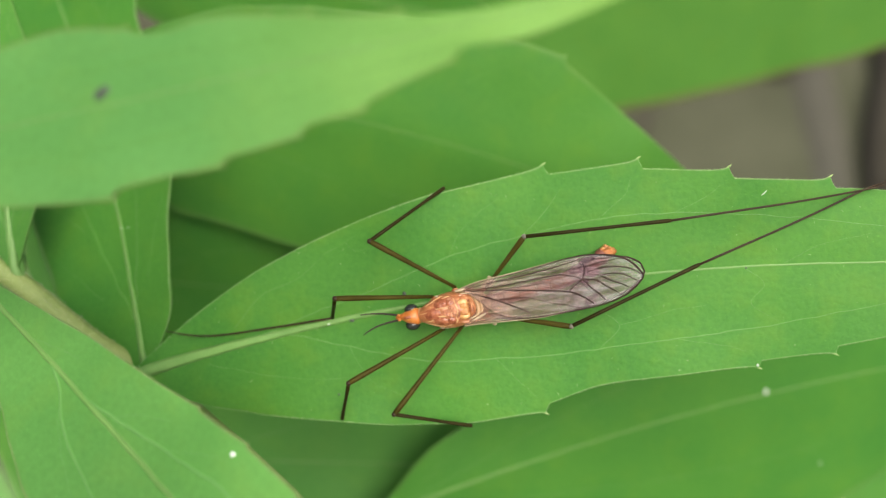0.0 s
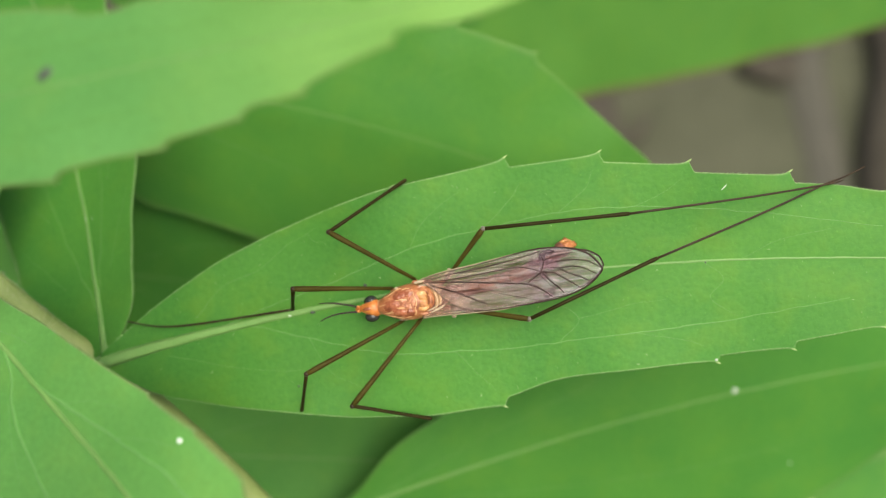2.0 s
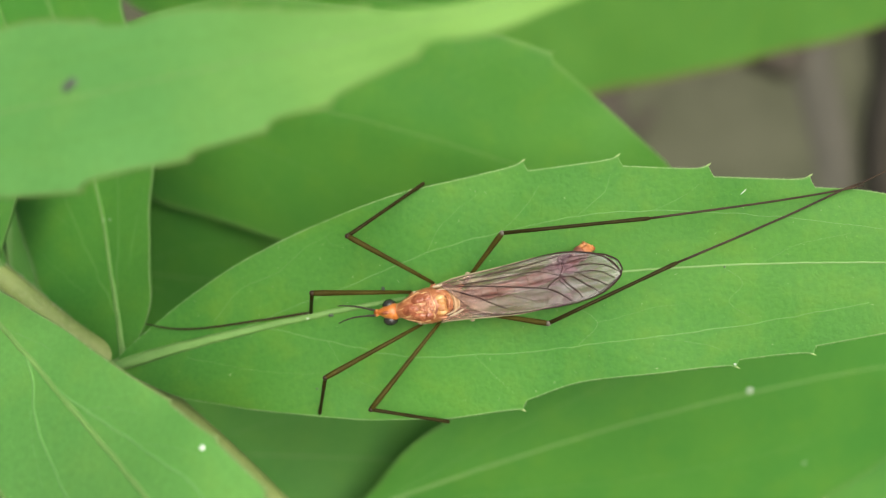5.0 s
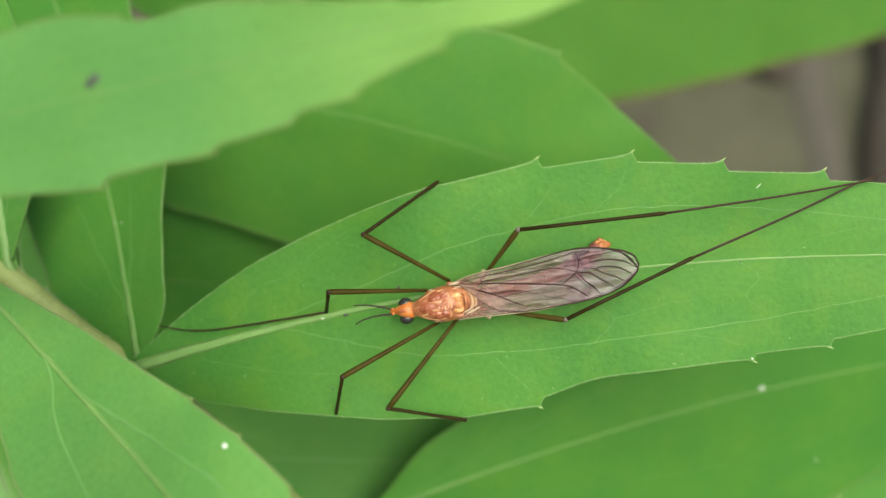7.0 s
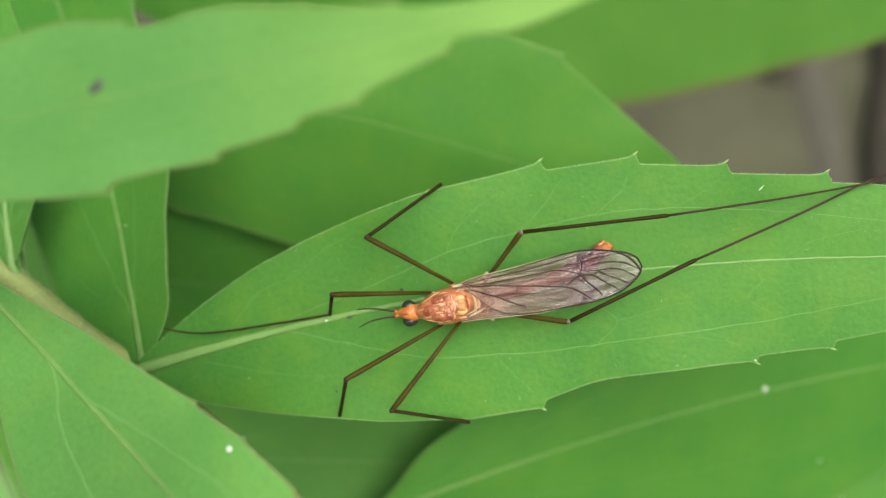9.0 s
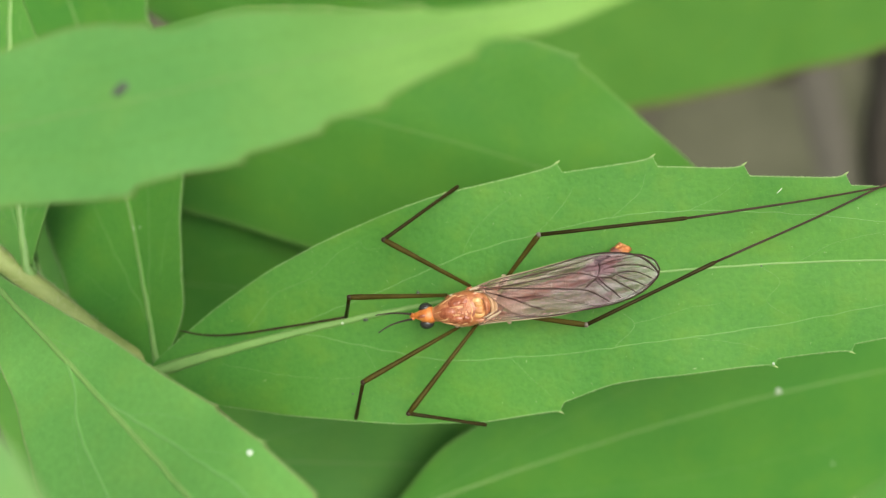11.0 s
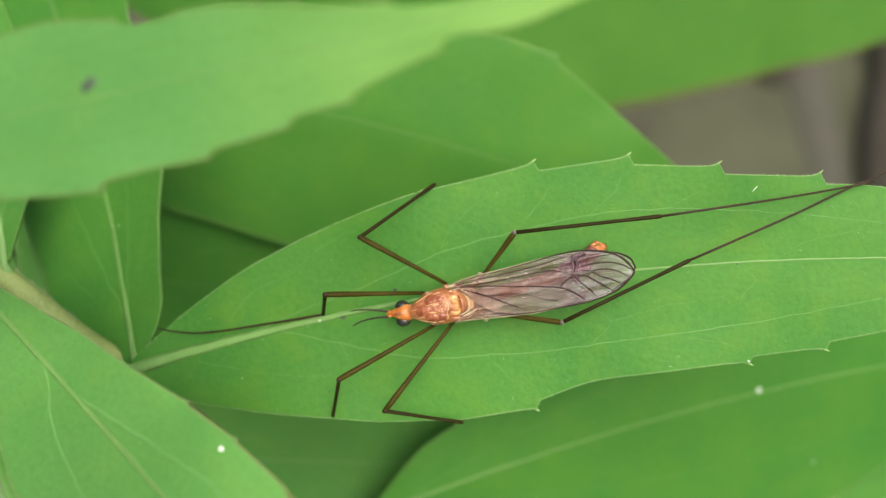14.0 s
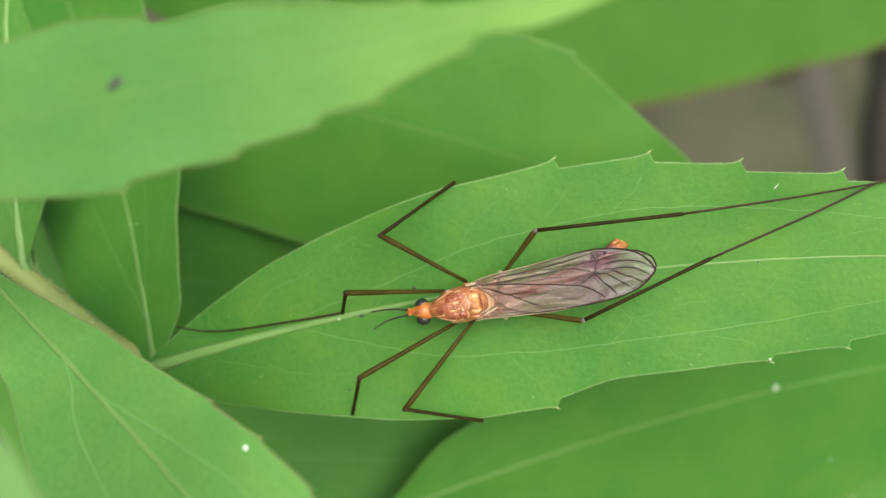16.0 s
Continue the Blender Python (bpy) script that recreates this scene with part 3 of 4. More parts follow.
LOW = Blade((-31.3, -0.4, -67), (-6.8, -19.5, -50),
            [(0, 0.3), (0.123, 0.85), (0.269, 2.0), (0.337, 2.55), (0.485, 3.45), (0.601, 4.2), (0.708, 4.75), (0.822, 4.9), (0.92, 3.0), (1, 0)],
            [(0, 0.4), (0.12, 1.8), (0.268, 3.6), (0.339, 4.6), (0.437, 5.8), (0.6, 6.6), (0.8, 4.8), (1, 0)],
            sweep=0.3, fold=0.04, wave=0.1, seed=3, teeth=((0.601, 0.708, 0.822, 0.9), (0.55, 0.7)), tooth=0.22, spur=0.5)
LOW_LEAF_VEINS = (
    ([(0.32, -0.05), (0.37, -0.75), (0.41, -1.75), (0.475, -2.6), (0.552, -3.2), (0.65, -3.6), (0.8, -3.2)], 0.18),
    ([(0.375, 0.0), (0.43, 0.12), (0.486, 0.50), (0.563, 1.1), (0.659, 1.9), (0.742, 2.4), (0.88, 2.2)], 0.18),
    ([(0.486, 0.5), (0.52, 1.6), (0.58, 2.8)], 0.04),
    ([(0.60, 1.4), (0.65, 2.7), (0.70, 3.6)], 0.04),
    ([(0.25, 0.0), (0.30, 0.7), (0.36, 1.3)], 0.04),
    ([(0.40, -1.85), (0.46, -3.1), (0.52, -4.2)], 0.04),
)
leaf(plant, HOME, LOW, "light green leaf rising in front of the stem", 150, 29, (0.3, 0.17), False, LOW_LEAF_VEINS, ((-29.4, -4.1, -77.6), (-30.7, -5.4, -75), (-31.2, -3.2, -70.5)), skin=PALE, fringe=0.10, vein_skin=RIB_PALE)

REAR = Blade((-32.6, 15.2, -92), (26.8, -0.5, -96),
             [(0, 1.0), (0.1, 5), (0.2, 7.6), (0.3, 8.6), (0.415, 9.2), (0.5, 9.9), (0.56, 10.1), (0.609, 9.95), (0.656, 9.6), (0.697, 8.65), (0.75, 7.35), (0.86, 4.9), (1, 0)],
             [(0, 2), (0.08, 9), (0.171, 12.4), (0.265, 13.3), (0.352, 14.0), (0.5, 13.6), (0.65, 10), (0.8, 6.5), (1, 0)],
             roll=-24, sweep=2.8, fold=-0.12, wave=0.2, seed=4, teeth=((0.54, 0.656), ()), tooth=0.6, spur=0.55)
leaf(plant, HOME, REAR, "broad green leaf in shade behind the insect's leaf", 110, 23, (0.15, 0.045), True, (), ((-31, -2, -78.2), (-36, 8, -86)))

SIDE = Blade((-22.0, -8.3, -76.0), (-38.7, 30.3, -97),
             [(0, 0.4), (0.006, 0.9), (0.07, 3.2), (0.148, 5.8), (0.194, 6.4), (0.275, 7.1), (0.332, 7.4), (0.4, 7.8), (0.6, 8.2), (0.75, 6.8), (0.9, 3.5), (1, 0)],
             [(0, 0.4), (0.02, 1.4), (0.054, 2.95), (0.07, 3.35), (0.129, 3.75), (0.18, 4.05), (0.224, 4.6), (0.278, 5.7), (0.321, 6.5), (0.42, 7.4), (0.55, 6.6), (0.62, 6.5), (0.663, 8.0), (0.75, 7.4), (0.9, 3.5), (1, 0)],
             roll=16, sweep=-1.6, fold=0.08, wave=0.12, seed=5, teeth=((), (0.50,)), spur=0.6)
leaf(plant, HOME, SIDE, "shaded green leaf with a pale midrib springing from the stem", 90, 21, (0.31, 0.13), True, (), ((-22.8, -9.0, -77.4),), fringe=0.12)

LONG = Blade((-11.9, -25.5, -93), (57.5, -8.5, -99),
             [(0, 0.4), (0.06, 0.8), (0.099, 1.3), (0.127, 3.1), (0.159, 4.4), (0.212, 5.4), (0.35, 9), (0.5, 10.5), (0.7, 9), (0.85, 5), (1, 0)],
             [(0, 0.5), (0.1, 4.5), (0.2, 8.5), (0.4, 13), (0.55, 14.3), (0.677, 13), (0.733, 11.4), (0.86, 6), (1, 0)],
             roll=-20, sweep=2.95, fold=-0.04, wave=0.2, seed=6, teeth=((), (0.675, 0.8)))
leaf(plant, HOME, LONG, "long green leaf with a pale midrib below the insect's leaf", 110, 23, (0.26, 0.09), True, (), ((-9.5, -29, -88),))

DEEP = Blade((-33.2, -2.4, -103.2), (7.8, -6.8, -109),
             [(0, 6), (0.06, 10.5), (0.2, 12.5), (0.4, 12), (0.75, 7), (1, 0)], [(0, 3), (0.12, 9), (0.3, 12), (0.5, 12), (0.75, 8), (1, 0)],
             roll=-30, fold=0.02, wave=0.3, seed=7, teeth=((0.4, 0.55), (0.4, 0.55)))
leaf(plant, HOME, DEEP, "dark green leaf deep in the shade of the plant", 70, 17, (0.1, 0.03), True, (), ((-8.5, -52, -122), (-26, -21, -116)))

BELOW = Blade((-26.3, -18.5, -95.5), (23.2, -21.8, -105.0),
              [(0, 3), (0.06, 7), (0.2, 10), (0.4, 11), (0.75, 8), (1, 0)], [(0, 0.5), (0.12, 7), (0.3, 11), (0.5, 13), (0.75, 9), (1, 0)],
              roll=18, fold=0.02, wave=0.3, seed=14, teeth=((0.4, 0.55), (0.4, 0.55)))
leaf(plant, HOME, BELOW, "mid-green leaf in half shade under the insect's leaf", 70, 17, (0.1, 0.04), True, (), ((-8.3, -45, -115), (-20, -28, -104)))

SMALL = Blade((-31.7, -1.0, -77.0), (-33.9, 21.3, -80),
              [(0, 0.4), (0.1, 1.6), (0.3, 3.2), (0.6, 3.4), (1, 0)], [(0, 0.4), (0.066, 1.0), (0.136, 1.75), (0.216, 2.5), (0.4, 3.4), (0.7, 2.5), (1, 0)],
              sweep=0.5, fold=0.08, seed=8)
leaf(plant, HOME, SMALL, "young green leaf growing from the stem's node", 70, 17, (0.38, 0.26), True, (), ((-30.6, -2.9, -77.7), (-31.2, -2.0, -77.4)))

CORNER = Blade((-22.1, -4.45, -37.0), (-14.5, -18.85, -35.4),
               [(0, 0.4), (0.15, 3.2), (0.29, 4.15), (0.39, 4.35), (0.5, 4.3), (0.8, 2.6), (1, 0)], [(0, 0.4), (0.2, 2.3), (0.4, 2.9), (0.7, 1.9), (1, 0)],
               fold=0.04, seed=9)
leaf(plant, HOME, CORNER, "pale green leaf close above the others", 60, 15, (0.3, 0.1), True, (), ((-60.5, 11, -50), (-40, 4, -42), (-28, -1, -38)), skin=WHITISH)

SHADE = Blade((-38.5, 13.0, -95), (-37.2, -28.2, -96), [(0, 0.5), (0.2, 4.5), (0.6, 4.5), (1, 0)], [(0, 0.5), (0.2, 4), (0.6, 5), (1, 0)], fold=0.05, seed=10)
leaf(plant, HOME, SHADE, "dark green leaf in deep shade under the stem", 50, 13, (0.3, 0.1), True, (), ((-45, 7.5, -76.8), (-48, 14, -88), (-43, 17, -95)))

EDGE = Blade((35.5, -33.2, -112), (65.1, -24.4, -112), [(0, 0.5), (0.2, 6.5), (0.4, 8.6), (0.7, 7), (1, 0)], [(0, 0.5), (0.3, 5), (0.6, 5), (1, 0)], fold=0.05, seed=11)
leaf(plant, HOME, EDGE, "dark green leaf lying low under the long leaf", 50, 13, (0.3, 0.1), True, (), ((-8, -62, -135), (15, -42, -118)))

DUSK = Blade((-34.0, 30.0, -108), (6.0, 23.5, -112), [(0, 0.5), (0.05, 4), (0.2, 7), (0.5, 8), (0.8, 5), (1, 0)], [(0, 0.5), (0.05, 5), (0.2, 8), (0.5, 9), (0.8, 5.5), (1, 0)], roll=-32, fold=0.05, wave=0.2, seed=13)
leaf(plant, HOME, DUSK, "dark green leaf hidden behind the overhanging leaf", 50, 13, (0.3, 0.1), True, (), ((-45, 7.5, -76.8), (-46, 22, -92), (-38, 34, -102)))

# ---- a second weed, whose leaf hangs behind ----
FOOT_2 = PLANT @ (Vector((150.0, -300.0, -700.0)) * MM)
HOME_2 = Matrix.Translation((FOOT_2.x, FOOT_2.y, -0.008))
weed = tagged(new("weed"), "second green weed with a broad smooth leaf", "plant")
weed.matrix_basis = HOME_2
TO_WEED = HOME_2.inverted() @ PLANT
FAR = Blade((124.2, 53.0, -180), (-8.4, 42.6, -180),
            [(0, 0.6), (0.15, 10.5), (0.403, 18.0), (0.529, 21.3), (0.642, 23.6), (0.762, 26.0), (0.829, 24.7), (0.92, 17), (1, 0)],
            [(0, 0.6), (0.2, 10), (0.5, 17), (0.8, 15), (1, 0)], roll=30, fold=0.05, wave=0.4, seed=12)
weed_stem = [tuple((TO_WEED @ (Vector(q) * MM)) / MM) for q in smooth_line([(150, -300, -700), (172, -60, -380), (176, 30, -250), (168, 62, -195), (152, 80, -155)], 8)]
part("stem", tube(weed_stem, [2.6, 2.0, 1.5, 1.0], 10), STEM, weed, "pale green stem")
leaf(weed, HOME_2, FAR, "smooth bright green leaf of the second weed", 80, 19, (0.6, 0.3), True, (), ((170, 55, -205), (148, 55, -187)), skin=WEED)

# ---- the crane fly ----
fly = tagged(new("crane_fly"), "orange crane fly with smoky folded wings and long dark legs", "insect")
fly.matrix_basis = MAIN.pose @ pose(22.71 * MM, 2.42 * MM, 0.0, 0, 0, -176.11)

BACK = [(-2.4, 0.3, 0.3, 2.0), (-2.2, 0.55, 0.5, 2.05), (-1.8, 0.86, 0.72, 2.2), (-1.3, 1.04, 0.88, 2.28), (-0.8, 1.14, 0.96, 2.3), (-0.2, 1.2, 1.0, 2.3), (0.4, 1.12, 0.95, 2.3), (1.0, 0.88, 0.82, 2.3), (1.5, 0.64, 0.66, 2.25), (1.9, 0.44, 0.48, 2.2), (2.05, 0.3, 0.34, 2.15)]
MIDDLE = 0.37
part("thorax", loft([(x, MIDDLE, z, ry, rz) for x, ry, rz, z in reversed(BACK)], 30), ORANGE, fly, "shiny orange thorax")


def on_back(x, y):
    """Height of the thorax's back."""
    xs = [q[0] for q in BACK]
    ry, rz, zc = (float(np.interp(x, xs, [q[k] for q in BACK])) for k in (1, 2, 3))
    return zc + rz * math.sqrt(max(0.0, 1 - min(1, abs((y - MIDDLE) / ry)) ** 2))


def on_thorax(points, radii, flat=0.5, steps=6):
    return tube([(p[0], p[1], on_back(p[0], p[1])) for p in smooth_line([(a, b, 0) for a, b in points], steps)], radii, 8, flat)


def lobe(x, y, rx, ry, rise, seed, turn=0.0):
    """A shallow swelling that follows the thorax's back."""
    verts, faces, rings, sides = [], [], 7, 22
    c, q = math.cos(radians(turn)), math.sin(radians(turn))
    for i in range(rings + 1):
        r = i / rings
        for k in range(sides):
            a = 2 * math.pi * k / sides
            w = r * (1 + 0.16 * noise.noise(Vector((math.cos(a) * 1.5, math.sin(a) * 1.5, seed * 3.7))))
            u, v = rx * w * math.cos(a), ry * w * math.sin(a)
            px, py = x + u * c - v * q, y + u * q + v * c
            bumps = 0.05 * noise.noise(Vector((px * 5.5, py * 5.5, seed * 1.9)))
            verts.append((px, py, on_back(px, py) + (rise + bumps) * (1 - r * r) - 0.02 * r))
    for i in range(rings):
        for k in range(sides):
            a, b = i * sides + k, i * sides + (k + 1) % sides
            faces.append((a, a + sides, b + sides, b))
    return verts, faces


for x, y, rx, ry, rise, turn in ((0.95, 0.42, 0.66, 0.44, 0.09, 0), (0.30, -0.20, 0.60, 0.33, 0.11, 12), (0.42, 1.00, 0.58, 0.32, 0.11, -10), (-0.30, -0.26, 0.34, 0.30, 0.12, 40), (-0.22, 1.04, 0.34, 0.30, 0.12, -40)):
    part("thorax_lobe", lobe(x, y, rx, ry, rise, x + 3 * y, turn), RUST, fly, "rust-red glossy lobe of the back")
for x, y, rx, ry, rise, turn in ((0.12, 0.22, 0.26, 0.13, 0.10, 20), (0.05, 0.56, 0.26, 0.13, 0.10, -20), (-0.28, 0.12, 0.20, 0.12, 0.12, 70), (-0.25, 0.66, 0.20, 0.12, 0.12, -70), (-0.52, 0.40, 0.16, 0.24, 0.10, 0)):
    part("thorax_knob", lobe(x, y, rx, ry, rise, 5 * x + y, turn), PINK, fly, "glossy pinkish swelling between the lobes")
for line in ([(1.80, 0.30), (1.2, 0.22), (0.6, 0.14), (0.1, 0.10), (-0.35, 0.28)], [(1.62, 0.86), (1.1, 0.80), (0.75, 0.62), (0.2, 0.62), (-0.35, 0.50)],
             [(1.5, -0.12), (0.95, -0.36), (0.5, -0.54), (0.15, -0.66)], [(1.45, 0.98), (0.95, 1.12), (0.6, 1.26), (0.3, 1.34)],
             [(0.10, -0.50), (-0.25, -0.52), (-0.55, -0.36), (-0.62, -0.05)], [(0.20, 1.30), (-0.20, 1.28), (-0.55, 1.10), (-0.60, 0.82)],
             [(-0.62, -0.05), (-0.72, 0.40), (-0.60, 0.82)]):
    line = [(a + 0.04 * math.sin(9 * b), b + 0.03 * math.sin(7 * a)) for a, b in line]
    part("suture", on_thorax(line, [0.02, 0.05, 0.03, 0.055, 0.02], 0.6), CREAM, fly, "pale cream ridge")
rng = random.Random(12)
for k in range(10):
    x0, y0 = rng.uniform(-0.7, 0.8), MIDDLE + rng.uniform(-0.7, 0.7)
    a = rng.uniform(0, 6.28)
    line = [(x0, y0), (x0 + 0.10 * math.cos(a), y0 + 0.10 * math.sin(a)), (x0 + 0.17 * math.cos(a + 0.7), y0 + 0.17 * math.sin(a + 0.7))]
    shape = on_thorax(line, [0.012, 0.035, 0.012], 0.6, 4)
    part("ridge", ([(p[0], p[1], p[2] + 0.09) for p in shape[0]], shape[1]), PINK if k % 3 else RUST, fly)


def scutellum_block():
    """A rounded square cushion with a shallow trough across its middle."""
    verts, faces, n = [], [], 15
    for i in range(n):
        for k in range(n):
            u, v = -1 + 2 * i / (n - 1), -1 + 2 * k / (n - 1)
            edge = max(0.0, 1 - abs(u) ** 5) * max(0.0, 1 - abs(v) ** 5)
            x, y = -1.14 + 0.36 * u * (1 - 0.10 * v * v), 0.42 + 0.56 * v * (1 - 0.12 * u * u)
            verts.append((x, y, 2.95 + 0.34 * edge - 0.10 * math.exp(-(v / 0.22) ** 2) * edge + 0.03 * noise.noise(Vector((x * 6, y * 6, 2)))))
    for i in range(n - 1):
        for k in range(n - 1):
            a = i * n + k
            faces.append((a, a + 1, a + n + 1, a + n))
    return verts, faces


part("scutellum", scutellum_block(), AMBER, fly, "amber cushion behind the thorax")
for y in (0.06, 0.78):
    part("scutellum_gloss", blob((-1.10, y, 3.11), (0.38, 0.31, 0.11), 0.3, 4 + (y > 0.5)), YELLOW, fly, "pale yellow swelling on the amber cushion")
part("scutellum_band", tube(smooth_line([(-1.50, -0.12, 2.95), (-1.64, 0.12, 3.18), (-1.68, 0.42, 3.22), (-1.62, 0.74, 3.18), (-1.46, 0.98, 2.95)], 6), [0.07, 0.11, 0.12, 0.11, 0.07], 10, 0.8), ORANGE, fly, "orange-brown band")
for d, w in ((0.0, 0.13), (0.22, 0.11)):
    line = [(-1.70 - d, -0.30 + 0.3 * d, 2.72), (-1.96 - d, 0.05, 2.90 - 0.2 * d), (-2.04 - d, 0.45, 2.92 - 0.2 * d), (-1.94 - d, 0.88, 2.90 - 0.2 * d), (-1.62 - d, 1.24 - 0.3 * d, 2.72)]
    part("back_arc", tube(smooth_line(line, 6), [0.03, w, w, w, 0.03], 8, 0.7), TAN, fly, "pale tan arc behind the cushion")
for y in (-0.42, 1.16):
    part("side_plate", blob((-0.95, y, 2.62), (0.62, 0.24, 0.26), 0.3, 4 + (y > 0)), PINK, fly, "pinkish tan plate on the hind thorax")
part("collar", loft([(2.02, 0.37, 2.12, 0.38, 0.38), (1.95, 0.37, 2.14, 0.47, 0.47), (1.82, 0.37, 2.16, 0.52, 0.50), (1.72, 0.37, 2.16, 0.44, 0.42)], 20), CREAM, fly, "pale yellow collar behind the head")
part("head", loft([(3.62, 0.24, 2.0, 0.05, 0.05), (3.5, 0.245, 2.0, 0.15, 0.14), (3.2, 0.26, 2.05, 0.21, 0.2), (3.0, 0.29, 2.1, 0.30, 0.28), (2.75, 0.32, 2.16, 0.44, 0.42), (2.45, 0.35, 2.18, 0.51, 0.48), (2.2, 0.36, 2.16, 0.58, 0.48), (1.9, 0.37, 2.12, 0.46, 0.40)], 20),
     HEAD, fly, "orange head drawn out into a short snout")
part("brow", blob((2.62, 0.34, 2.56), (0.34, 0.13, 0.10), 0.3, 3), RUST, fly, "reddish streak on the crown")
for x, y, rx, ry in ((2.49, -0.10, 0.47, 0.40), (2.56, 0.88, 0.49, 0.38)):
    part("eye", blob((x, y, 2.0), (rx, ry, 0.40), 0, 0, 14, 20), EYE, fly, "dark grey compound eye")
part("antenna_bases", joined(blob((3.35, 0.10, 2.24), (0.12, 0.1, 0.1)), blob((3.37, 0.40, 2.24), (0.12, 0.1, 0.1))), HEAD, fly)


def antenna(bow):
    """A beaded feeler that grows along x from its root."""
    line = smooth_line([(0, 0, 0), (0.65, bow * 0.08, 0.06), (1.4, bow * 0.08, 0.06), (2.0, -bow * 0.05, 0.0), (2.5, -bow * 0.26, -0.10)], 7)
    rad = [0.068 + (0.014 if i % 2 else 0) - 0.0014 * i for i in range(len(line))]
    return tube(line, rad, 8)


antenna_right = part("antenna", antenna(-0.5), FEELER, fly, "thin black antenna", pose(3.42 * MM, 0.08 * MM, 2.26 * MM, 0, 0, -8))
antenna_left = part("antenna", antenna(-0.8), FEELER, fly, "thin black antenna", pose(3.44 * MM, 0.42 * MM, 2.26 * MM, 0, 0, 10))

belly = smooth_line([(-2.0, 0.3, 1.95), (-3.6, 0.2, 1.75), (-5.75, 0.08, 1.45), (-7.6, -0.15, 1.25), (-9.2, -0.70, 1.15), (-10.2, -1.15, 1.05), (-10.6, -1.38, 0.95)], 8)
rads = []
for i in range(len(belly)):
    u = i / (len(belly) - 1)
    rads.append((0.40 + 0.08 * math.sin(3.1 * u) + (0.10 if 0.84 < u < 0.97 else 0)) * (1 - 0.06 * (i % 6 == 0)) * (0.5 if i == len(belly) - 1 else 1))
part("abdomen", tube(belly, rads, 16), BELLY, fly, "purplish brown ringed abdomen bent at its end")
for i in range(8, len(belly) - 6, 4):
    a, b = np.array(belly[i]), np.array(belly[i + 1])
    part("abdomen_ring", tube([a + (b - a) * u for u in (0, 0.3, 0.7, 0.95)], [rads[i], rads[i] + 0.015, rads[i] + 0.015, rads[i]], 16), RING, fly, "darker ring of the abdomen")
for x, y, z, r, seed in ((-10.72, -1.36, 1.02, 0.50, 3), (-11.08, -1.44, 0.85, 0.32, 4), (-10.40, -1.50, 0.98, 0.36, 5), (-10.72, -1.74, 0.80, 0.28, 6), (-10.98, -1.68, 1.0, 0.15, 7), (-10.55, -1.72, 1.05, 0.14, 8)):
    part("tail_lobe", blob((x, y, z), (r, r * 0.78, r * 0.85), 0.4, seed), YELLOW if r < 0.2 else TAIL, fly, "swollen orange tail lobe")


def wing_z(x):
    return float(np.interp(-x, [0.9, 1.5, 3, 8, 10, 13], [2.72, 2.8, 3.0, 2.55, 2.25, 1.85]))


# the two edges of each folded wing, (back from the fly's middle, across)
TOP_FRONT = [(1.2, -0.88), (2.0, -1.06), (2.85, -1.15), (4.7, -1.24), (6.55, -1.40), (8.05, -1.55), (9.15, -1.57), (10.2, -1.44), (11.25, -1.17), (11.9, -0.82), (12.37, -0.36), (12.7, 0.2), (12.76, 0.45)]
TOP_REAR = [(1.2, -0.80), (1.7, -0.45), (2.3, 0.25), (3.0, 0.95), (3.8, 1.45), (5.0, 1.73), (7.0, 1.80), (8.5, 1.82), (9.6, 1.78), (10.7, 1.62), (11.5, 1.38), (12.1, 1.05), (12.6, 0.65), (12.76, 0.45)]
LOW_FRONT = [(0.9, 1.50), (1.6, 1.49), (2.7, 1.56), (4.15, 1.68), (5.95, 1.82), (7.05, 1.80), (8.5, 1.76), (9.6, 1.66), (10.7, 1.48), (11.6, 1.20), (12.3, 0.80), (12.7, 0.48), (12.88, 0.18)]
LOW_REAR = [(0.9, 1.42), (1.5, 1.0), (2.2, 0.2), (3.0, -0.45), (4.0, -0.95), (5.5, -1.22), (8.0, -1.42), (9.6, -1.40), (10.8, -1.24), (11.42, -1.08), (11.95, -0.94), (12.43, -0.66), (12.74, -0.38), (12.88, 0.18)]


def membrane_z(x, y, lift):
    """Height of a wing: it sags to the tip and is pleated lengthwise."""
    u = -x
    pleat = 0.05 * math.sin(7.0 * y + 0.35 * u) + 0.03 * math.sin(15.0 * y - 0.5 * u + 1.0)
    return wing_z(x) + lift + pleat * min(1.0, u / 4) + 0.018 * math.sin(u * 2.6 + y * 3)


def wing(front, rear, lift):
    """Membrane and outline of one folded wing."""
    start, end = front[0][0], front[-1][0]
    us = start + (end - start) * np.sin(np.linspace(0.0, math.pi / 2, 90))
    ax = [np.interp(us, [q[0] for q in e], [q[1] for q in e]) for e in (front, rear)]
    kern = np.array([1, 2, 3, 2, 1]) / 9.0
    ax = [np.concatenate([a[:2], np.convolve(a, kern, "valid"), a[-2:]]) for a in ax]
    verts, faces, m = [], [], 41
    for i, u in enumerate(us):
        for k in range(m):
            y = ax[0][i] + (ax[1][i] - ax[0][i]) * k / (m - 1)
            verts.append((-u, y, membrane_z(-u, y, lift)))
    for i in range(len(us) - 1):
        for k in range(m - 1):
            a = i * m + k
            faces.append((a, a + 1, a + m + 1, a + m))
    return (verts, faces), [verts[i * m] for i in range(len(us))], [verts[i * m + m - 1] for i in range(len(us))]


